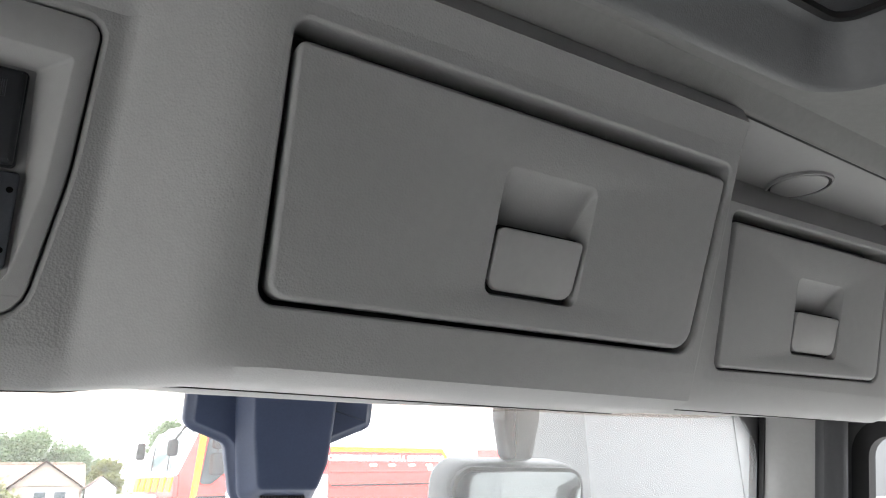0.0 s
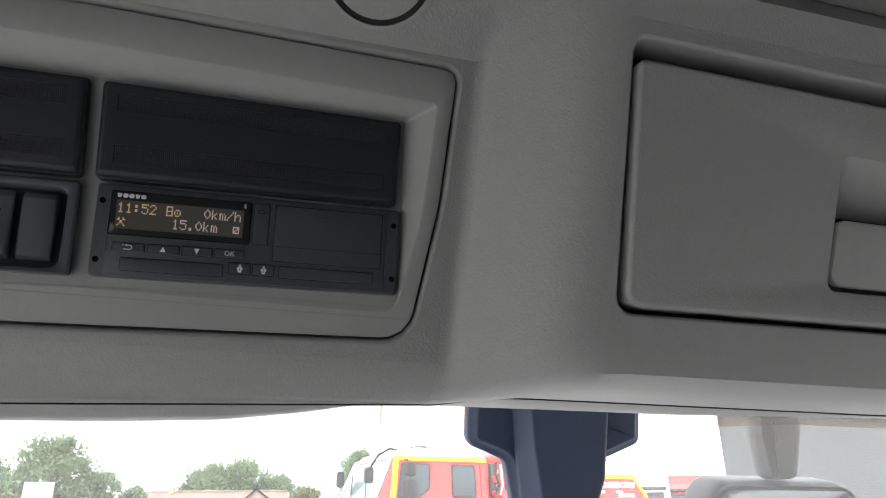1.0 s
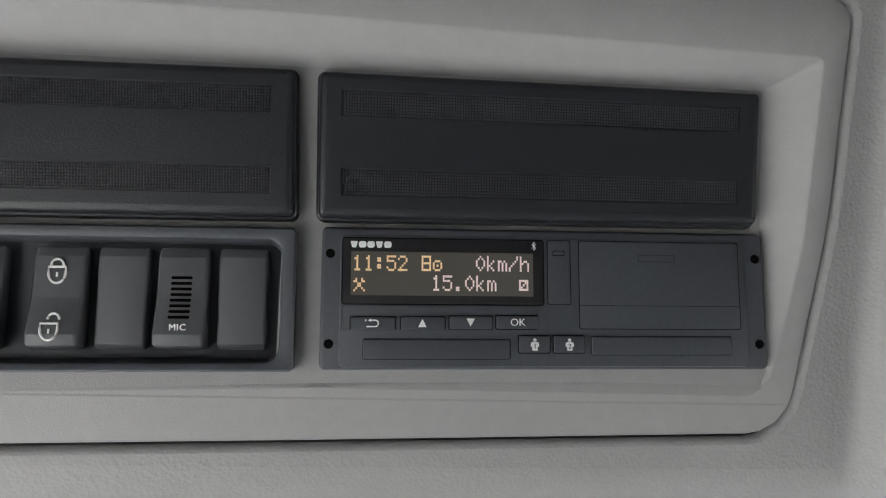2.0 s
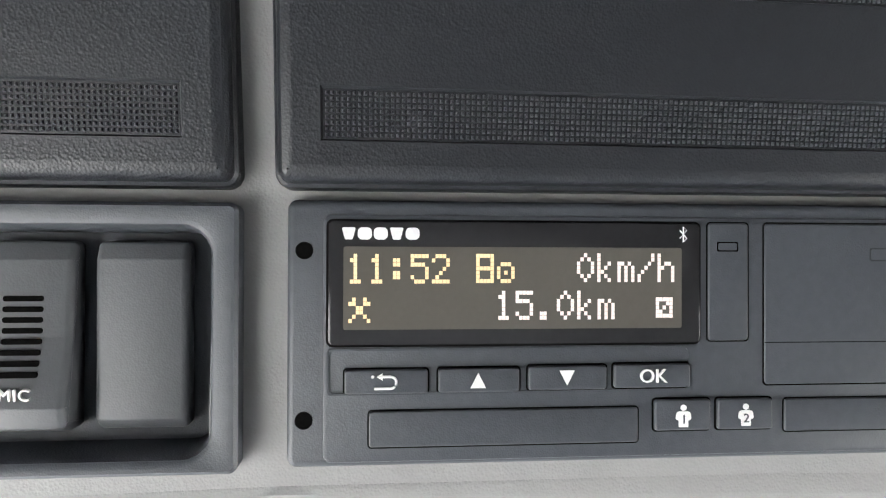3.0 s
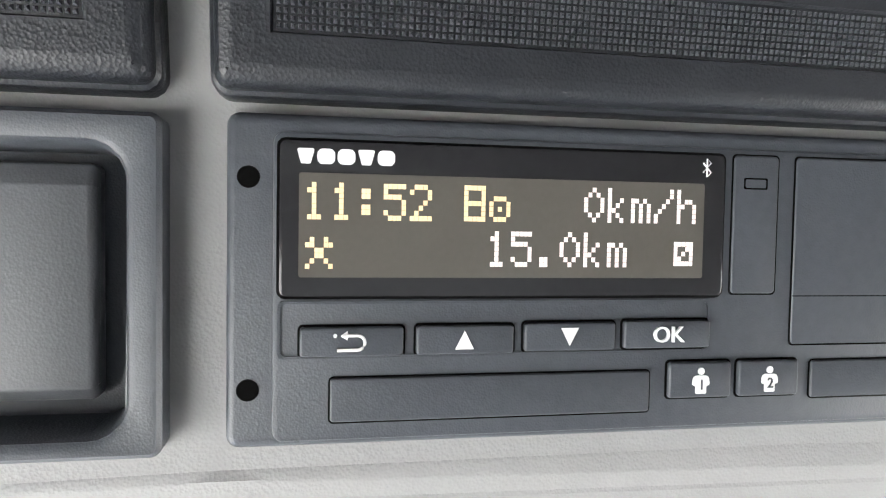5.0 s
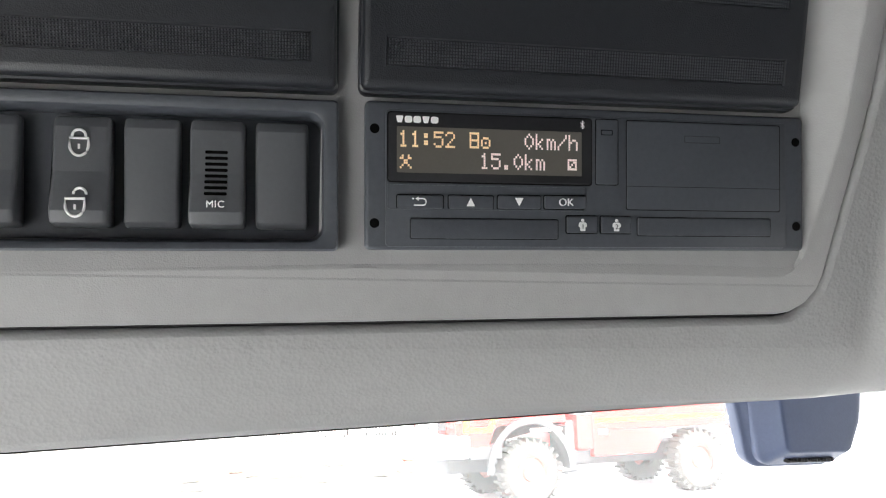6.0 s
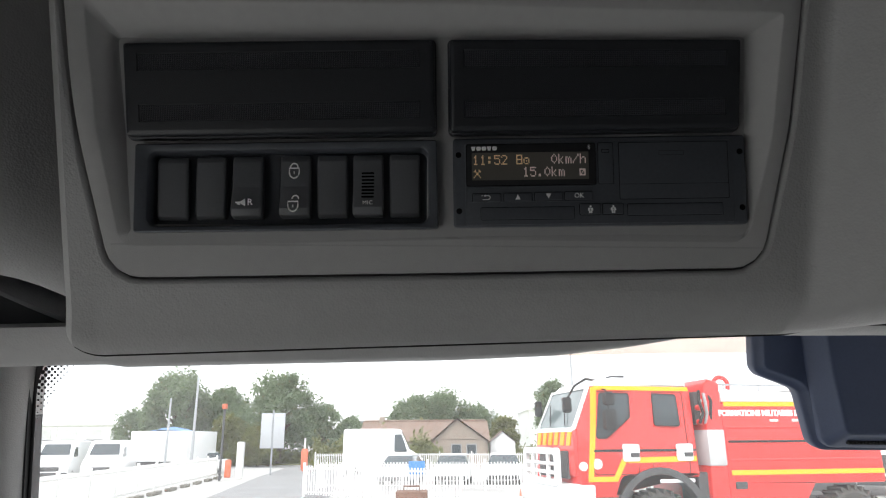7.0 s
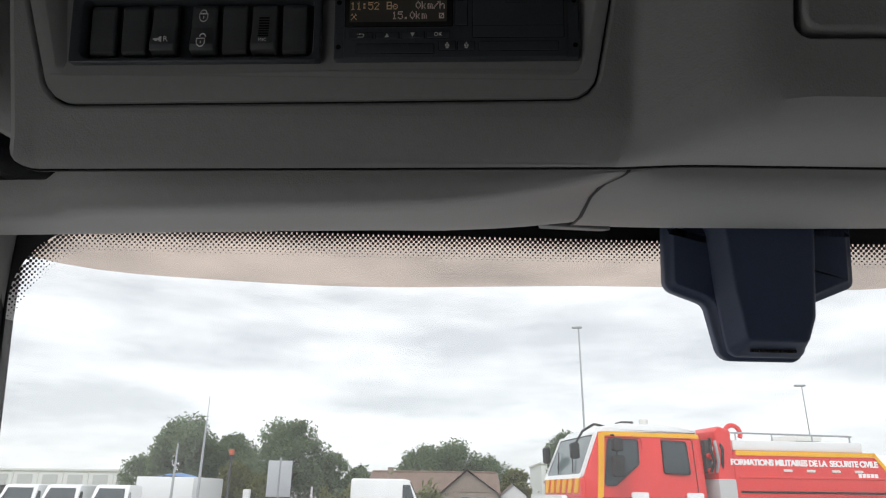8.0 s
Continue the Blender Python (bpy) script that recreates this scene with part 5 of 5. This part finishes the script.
def car(at, turn, label, paint):
    c = thing("car", label, "car", at, turn=turn, group="parked cars")
    w, L = 1.78, 4.2
    low = rpoly([(0, .28), (L, .30), (L, .82), (L - .1, .98), (1.0, .98), (.1, .80)], [.1, .1, .12, .1, .12, .15], 4)
    part("body", prism(low, 0, w, .10, "y", both=True), paint, c)
    top = rpoly([(.85, .95), (L - .15, .95), (L - .65, 1.46), (1.75, 1.48)], [.02, .02, .2, .25], 4)
    pinch = lambda x, y, z: (x, y + (.22 if y < w / 2 else -.22) * max(0, (z - .95) / .55), z)
    part("cabin", prism(top, .04, w - .04, .05, "y", both=True, warp=pinch), CARGLASS, c)
    rf = rpoly([(1.55, 1.42), (L - .75, 1.42), (L - .85, 1.50), (1.9, 1.51)], .03, 3)
    part("roof", prism(rf, .23, w - .23, .04, "y", both=True), paint, c)
    for y in (.10, w - .42):
        part("headlamp", prism(rrect(y, y + .32, .58, .74, .04, 3), .0, .2, .03, "x"), LENS, c)
        part("tail_lamp", prism(rrect(y, y + .30, .66, .84, .03, 3), L + .01, L - .1, .02, "x"), RED, c)
    part("number_plate", box(L - .01, L + .02, w / 2 - .26, w / 2 + .26, .5, .61, .004), YELLOW, c)
    part("bumper", box(-.03, .1, .1, w - .1, .3, .5, .04), CHASSIS, c)
    for x in (.82, L - .78):
        for y, s in ((.02, -1), (w - .02, 1)):
            wheel(c, x, y, .31, .2, s, STEEL, .2)


car((-1.9, 34.5, 0), 82, "silver hatchback parked behind the fence", SILVER)
car((.9, 34.8, 0), 84, "white hatchback parked behind the fence", WHITE)
car((3.6, 35.2, 0), 84, "white saloon car parked behind the fence", WHITE)
car((6.4, 36.5, 0), 84, "red car parked behind the fence", RED)
car((-20.5, 50.5, 0), 10, "white car parked beyond the fence by the gate", WHITE)


def lorry(at, turn, label, paint):
    v = thing("lorry", label, "lorry", at, turn=turn, group="parked lorries")
    w = 2.5
    side = rpoly([(0, .55), (2.2, .55), (2.2, 3.5), (.6, 3.75), (.12, 3.0), (0, 1.6)], [.1, .05, .1, .3, .2, .1], 4)
    part("cab_body", prism(side, 0, w, .12, "y", both=True), paint, v)
    part("windscreen", prism([(.2, 1.75), (w - .2, 1.75), (w - .28, 2.85), (.28, 2.85)], -.02, .02, 0, "x", warp=lambda x, y, z: (x + (z - 1.6) * .09, y, z)), CARGLASS, v)
    part("sun_visor", box(-.12, .15, .15, w - .15, 2.95, 3.10, .03), CHASSIS, v)
    part("grille", box(-.03, .05, .4, w - .4, .85, 1.55, .03), CHASSIS, v)
    for y in (.08, w - .5):
        part("headlamp", box(-.04, .1, y, y + .42, .75, .98, .04), LENS, v)
    for y in (-.006, w - .02):
        part("side_window", prism(rpoly([(.35, 1.85), (1.5, 1.85), (1.5, 2.7), (.5, 2.7)], .06, 3), y, y + .03), CARGLASS, v)
    part("bumper", box(-.10, .3, .02, w - .02, .40, .74, .05), CHASSIS, v)
    part("chassis", box(2.0, 6.8, .8, 1.7, .7, 1.0, .03), CHASSIS, v)
    for x in (1.1, 4.6, 5.9):
        for y, s in ((.02, -1), (w - .02, 1)):
            wheel(v, x, y, .5, .3, s, STEEL, .29)


lorry((14.2, 24.5, 0), 62, "white lorry tractor with a dark sun visor", WHITE)
lorry((17.8, 27.0, 0), 62, "white lorry tractor parked in a row", WHITE)
lorry((21.5, 29.5, 0), 62, "red lorry tractor parked in a row", RED)

# ---- fences, signs, posts ----
def fence(p0, p1, panel=2.5, h=1.25):
    """White picket panels between posts."""
    a, b = Vector((*p0, 0)), Vector((*p1, 0))
    n = max(1, round((b - a).length / panel))
    fe = thing("fence", "white painted metal picket fence", "fence", tuple(a), group="white fences")
    d = (b - a) / n
    u = d.normalized()
    for i in range(n + 1):
        p = a + d * i
        part("post", box(p.x - .05, p.x + .05, p.y - .05, p.y + .05, 0, h + .12, .01), FENCE, fe)
    for i in range(n):
        p, q = a + d * i, a + d * (i + 1)
        for z in (.22, h - .12):
            part("rail", tube([p + Vector((0, 0, z)), q + Vector((0, 0, z))], .03, 6), FENCE, fe)
        bm = bmesh.new()
        m = int(d.length / .14)
        for k in range(1, m):
            c = p + d * (k / m)
            box(c.x - .028, c.x + .028, c.y - .012, c.y + .012, .12, h, bm=bm)
        part("pickets", bm, FENCE, fe, kind="stuff")


fence((-11.9, 17.0), (-15.1, 45.5))
fence((-6.2, 33.0), (9.5, 31.0))
fence((-6.0, 29.0), (.4, 24.6))
fence((-10.5, 55.0), (14, 52.0))
random.seed(12)
for i in range(11):
    y = 18.0 + i * 2.55
    x, n = -11.45 - .1125 * (y - 18), random.uniform(.55, .85)
    bm = box(-.13, .13, -n, n, 0, .15, .03)
    bm.transform(Matrix.Translation((x, y, 0)) @ Matrix.Rotation(radians(6.4 + random.uniform(-2, 2)), 4, "Z"))
    solo("kerb", bm, DULLSTONE, "dark weathered concrete kerb block beside the fence", "kerb", kind="structure")

sign = thing("road_sign", "back of two tall grey sign panels on a post", "sign", (-12.2, 48, 0))
part("sign_post", tube([(-12.2, 48, 0), (-12.2, 48, 4.3)], .06), STEEL, sign)
for x0, x1 in ((-13.02, -12.24), (-12.14, -11.36)):
    part("sign_panel", box(x0, x1, 47.9, 47.96, 1.75, 4.1, .02), mat("grey_sign_back", (.45, .47, .49), .4, metal=.3, vary=.06, size=2), sign)
mark = thing("blue_sign", "small blue square sign on the white fence", "sign", (-1.4, 32.3, 0))
part("sign_panel", box(-1.85, -1.1, 32.18, 32.22, .72, 1.3, .01), BLUE, mark)
part("sign_post", tube([(-1.47, 32.25, 0), (-1.47, 32.25, 1.3)], .03), STEEL, mark)
bol = thing("delineator", "orange sleeve on a thin white marker post", "marker post", (-9.3, 45, 0))
part("marker_post", tube([(-9.3, 45, 0), (-9.3, 45, 2.4)], .06), FENCE, bol)
part("sleeve", tube([(-9.3, 45, .35), (-9.3, 45, .5), (-9.3, 45, 1.6), (-9.3, 45, 1.75)], [.14, .22, .22, .14], 12), ORANGE, bol)
gate = thing("gate_post", "square white gate post", "post", (-13.0, 43.5, 0))
part("post_body", box(-13.2, -12.8, 43.3, 43.7, 0, 2.2, .05), FENCE, gate)
low = thing("orange_barrier", "small orange plastic barrier by the gate post", "barrier", (-14.2, 45, 0))
part("barrier_body", box(-14.4, -14.0, 44.9, 45.1, 0, 1.1, .08), ORANGE, low)


def mast(x, y, h, label, r=.09, head=True, m=STEEL):
    la = thing("street_lamp" if head else "pole", label, "street lamp" if head else "pole", (x, y, 0))
    part("mast", tube([(x, y, 0), (x, y, h * .5), (x, y, h)], [r, r * .8, r * .55]), m, la)
    if head:
        part("lamp_head", box(x - .6, x + .3, y - .18, y + .18, h - .02, h + .14, .04), m, la)


mast(10.9, 60, 16.4, "tall grey floodlight mast", .12)
mast(30.1, 60, 11.3, "tall grey floodlight mast", .07)
mast(-16.6, 45, 6.4, "grey steel pole beside the gate", .11, False)
part("aerial", tube([(-16.6, 45, 6.4), (-16.6, 45, 8.1)], .02), STEEL, bpy.data.objects["pole"])
mast(-18.3, 45, 5.0, "short grey steel pole", .10, False)
beac = thing("beacon_post", "dark post with an orange light on top", "beacon", (-13.4, 41, 0))
part("post_body", tube([(-13.4, 41, 0), (-13.4, 41, 4.1)], .07), CHASSIS, beac)
part("light", disc((-13.4, 41, 4.1), .16, .3, "z", 14, .05), ORANGE, beac)
mast(2.6, 140, 10, "distant tall grey mast", .25, False)

# low things on the yard
crate = thing("steel_block", "rusty brown square steel block on the yard", "steel block", (-1.05, 19.8, 0))
part("block_body", box(-1.5, -.62, 19.6, 20.3, 0, .86, .03), RUST, crate)
part("block_face", box(-1.42, -.70, 19.57, 19.61, .09, .78, .01), RUST, crate)
part("lifting_bar", tube([(-1.3, 19.9, .85), (-1.3, 19.9, .98), (-.85, 19.9, .98), (-.85, 19.9, .85)], .025), RUST, crate)
for x, y in ((2.3, 22.4), (3.1, 22.6)):
    co = thing("traffic_cone", "orange traffic cone with a white band", "traffic cone", (x, y, 0), group="traffic cones")
    part("base", box(x - .2, x + .2, y - .2, y + .2, 0, .05, .01), ORANGE, co)
    part("cone", tube([(x, y, .05), (x, y, .72)], [.16, .03], 14), ORANGE, co)
    part("reflective_band", tube([(x, y, .36), (x, y, .50)], [.104, .077], 14, cap=False), FENCE, co)
random.seed(4)
for i, (x, y) in enumerate(((-3.2, 18.1), (-3.6, 19.9), (-2.5, 21.6), (-.2, 18.6), (.3, 22.4), (2.6, 22.9), (2.3, 19.8), (3.7, 19.0), (-2.1, 20.5), (1.6, 19.2))):
    st = thing("rubble", "small flat grey stone lying on the asphalt", "stone", (x, y, 0), group="stones on the yard")
    bm = bmesh.new()
    bmesh.ops.create_icosphere(bm, subdivisions=2, radius=1)
    for v in bm.verts:
        v.co = Vector((x, y, .07)) + Vector((v.co.x * .38, v.co.y * .22, v.co.z * .09)) * (1 + .35 * noise.noise(v.co * 1.7 + Vector((i, 0, 0))))
    part("stone", bm, RUST if i in (2, 5) else DULLSTONE, st)

# ---- trees ----
def tree(x, y, h, spread, label, leaf, seed, base=1.2, count=5200, size=.34):
    rnd = random.Random(seed)
    t = thing("tree", label, "tree", (x, y, 0))
    bm = tube([(x, y, 0), (x + .05, y, h * .22), (x - .1, y, h * .45), (x + .1, y, h * .75)], [h * .035, h * .028, h * .02, h * .006], 8)
    blobs = []
    for i in range(30):
        a, e = i * 2.4 + rnd.uniform(-.5, .5), min(1, max(0, (i + rnd.uniform(0, 1)) / 30))
        rad = spread * math.sqrt(max(.04, 1 - (2 * e - .8) ** 2 / 1.5)) * (.25 + .52 * rnd.random() ** .6)
        c = Vector((x + rad * math.cos(a), y + rad * math.sin(a), base + (h - base) * (.10 + .80 * e)))
        blobs.append((c, spread * rnd.uniform(.20, .36)))
        s = Vector((x, y, base * .8 + (c.z - base) * .55))
        tube([s, s.lerp(c, .6) + Vector((0, 0, .2)), c], [h * .012, h * .008, h * .003], 5, bm)
    part("trunk", bm, BARK, t)
    v, f = [], []
    for i in range(count * 3):
        c, r = blobs[rnd.randrange(len(blobs))]
        p = c + Vector((rnd.gauss(0, 1), rnd.gauss(0, 1), rnd.gauss(0, .8))).normalized() * r * (rnd.uniform(.35, 1.05) if rnd.random() < .93 else rnd.uniform(1.0, 1.3))
        n1 = Vector((rnd.gauss(0, 1), rnd.gauss(0, 1), rnd.gauss(0, 1))).normalized()
        n2 = n1.cross(Vector((rnd.gauss(0, 1), rnd.gauss(0, 1), rnd.gauss(0, 1)))).normalized()
        s = size * rnd.uniform(.28, .72)
        k = len(v)
        v += [p - n1 * s, p + n2 * s * .55 + n1 * s * .1, p + n1 * s, p - n2 * s * .5]
        f.append((k, k + 1, k + 2, k + 3))
    me = bpy.data.meshes.new("crown")
    me.from_pydata([tuple(q) for q in v], [], f)
    bm = bmesh.new()
    bm.from_mesh(me)
    bpy.data.meshes.remove(me)
    part("crown", bm, leaf, t, kind="stuff")


tree(-28.5, 72, 9.3, 4.4, "broad dark green tree beyond the gate", LEAF, 1, 1.0, 7000)
tree(-24.0, 74, 8.0, 3.4, "rounded dark green tree beyond the gate", LEAF, 2, 1.0, 5000)
tree(-16.6, 68, 8.9, 4.3, "loose green tree behind the sign", LEAF, 3, 1.4, 5200, .30)
tree(-12.6, 70, 6.0, 2.2, "slender green tree behind the sign", LEAF, 4, 1.0, 2500, .26)
tree(-21.0, 66, 4.6, 2.6, "yellow green shrub behind the gate", LEAF_PALE, 5, .2, 3500, .26)
tree(-17.5, 64, 3.6, 2.2, "yellow green shrub behind the gate", LEAF_PALE, 6, .2, 2500, .26)
tree(-10.2, 72, 4.6, 2.2, "green bush beside the house", LEAF, 7, .2, 2800)
tree(-7.8, 76, 4.2, 2.0, "green bush beside the house", LEAF, 8, .2, 2400)
tree(-4.6, 95, 8.2, 4.2, "broad green tree behind the house", LEAF, 9, 1.0, 5000)
tree(-.6, 97, 9.0, 4.4, "broad green tree behind the house", LEAF, 10, 1.0, 5000)
tree(4.0, 98, 7.0, 3.6, "rounded green tree behind the house", LEAF, 11, 1.0, 3600)
tree(10.8, 72, 8.4, 2.6, "loose green tree behind the fire engine", LEAF, 12, 1.2, 3800, .3)
tree(15.5, 80, 7.0, 2.8, "green tree behind the parked lorries", LEAF, 13, 1.0, 3000)
tree(6.8, 84, 5.0, 2.2, "low pale bush behind the fence", LEAF_PALE, 14, .2, 2000)
tree(-34.0, 76, 5.6, 3.0, "green tree behind the white vans", LEAF, 15, .8, 3000)
# a low hedge along the verge
rnd = random.Random(30)
v, f = [], []
for i in range(9000):
    p = Vector((rnd.uniform(-22, 12), 68.5 + rnd.gauss(0, .7), abs(rnd.gauss(.5, .5))))
    n1 = Vector((rnd.gauss(0, 1), rnd.gauss(0, 1), rnd.gauss(0, 1))).normalized()
    n2 = n1.orthogonal().normalized()
    s = rnd.uniform(.12, .3)
    k = len(v)
    v += [tuple(p - n1 * s), tuple(p + n2 * s * .5), tuple(p + n1 * s), tuple(p - n2 * s * .5)]
    f.append((k, k + 1, k + 2, k + 3))
for i in range(9000):
    x = rnd.uniform(-11, -.5)
    p = Vector((x, 57.0 + rnd.gauss(0, .5), abs(rnd.gauss(.8, .62)) * (1 + .25 * math.sin(x * 2.1))))
    n1 = Vector((rnd.gauss(0, 1), rnd.gauss(0, 1), rnd.gauss(0, 1))).normalized()
    n2 = n1.orthogonal().normalized()
    s = rnd.uniform(.12, .28)
    k = len(v)
    v += [tuple(p - n1 * s), tuple(p + n2 * s * .5), tuple(p + n1 * s), tuple(p - n2 * s * .5)]
    f.append((k, k + 1, k + 2, k + 3))
me = bpy.data.meshes.new("hedge")
me.from_pydata(v, [], f)
me.materials.append(LEAF_PALE)
tagged(new("hedge", me), "uneven yellow green hedge along the verge", "hedge", kind="stuff")

# ---- buildings ----
home = thing("house", "low brown house with a hipped tile roof", "house", (-2.5, 64, 0))
part("wall", box(-7.6, 3.4, 60.5, 68, 0, 2.2), BRICK, home)
part("wall", prism([(-1.3, 2.2), (3.2, 2.2), (.75, 3.9)], 59.6, 60.6, 0, "y"), BRICK, home, "pale gable wall")
part("wall", box(-1.3, 3.2, 59.6, 60.6, 0, 2.25), BRICK, home)
part("roof", prism([(60.0, 2.1), (68.5, 2.1), (64.2, 3.9)], -7.9, 3.6, .0, "x"), TILES, home, "brown tile roof")
part("roof", sheet([[(-1.6, y, 2.1), (.75, y, 4.05), (3.5, y, 2.1)] for y in (59.3, 64.2)]), TILES, home)
part("roof_ridge", tube([(-7.8, 64.2, 3.92), (3.4, 64.2, 3.92)], .12), TILES, home)
part("chimney", box(-6.4, -5.9, 63.8, 64.6, 3.4, 4.3, .03), BRICK, home)
for x in (-6.6, -4.9, -3.2, .2, 1.5):
    w = part("window", box(x, x + .9, 59.55 if x > -1 else 60.45, 60.55, .95, 1.9), HALLGREY, home)
    part("pane", box(x + .08, x + .82, 59.52 if x > -1 else 60.42, 60.5, 1.03, 1.82), CARGLASS, w)
shed = thing("shed", "small white shed with a pitched roof", "shed", (5.2, 66, 0))
part("wall", prism([(3.9, 0), (6.2, 0), (6.2, 2.0), (5.05, 2.9), (3.9, 2.0)], 65, 68, 0, "y"), CLAD, shed)
part("roof", sheet([[(3.7, y, 1.9), (5.05, y, 3.0), (6.4, y, 1.9)] for y in (64.8, 68.2)]), TILES, shed)


def hall(x0, x1, y0, y1, h, m, label, bays, win=False, plain=False):
    b = thing("warehouse", label, "warehouse", ((x0 + x1) / 2, (y0 + y1) / 2, 0))
    part("wall", box(x0, x1, y0, y1, 0, h), m, b)
    part("roof", box(x0 - .2, x1 + .2, y0 - .2, y1 + .2, h, h + .35, .05), m, b)
    for i in range(bays):
        x = x0 + (x1 - x0) * (i + .5) / bays
        if win:
            part("window", box(x - 1.1, x + 1.1, y0 - .06, y0, h - 2.0, h - .5), HALLPALE, b)
        part("wall_rib", box(x - .06 + (x1 - x0) / bays / 2, x + .06 + (x1 - x0) / bays / 2, y0 - .12, y0, 0, h), m, b)
        if plain:
            continue
        part("door", box(x - 1.6, x + 1.6, y0 - .05, y0, 0, 2.6), CHASSIS if i % 2 else HALLGREY, b)


hall(-80, -46.5, 102, 120, 4.6, CLAD, "long low white warehouse with pale windows", 9, True)
hall(35, 85, 39, 46, 12.0, HALLDARK, "large plain grey clad hall", 3, plain=True)
hall(-20, 8, 150, 160, 6.0, HALLGREY, "distant low grey warehouse", 6)
hall(14, 60, 120, 140, 7.0, CLAD, "distant long white warehouse", 8)
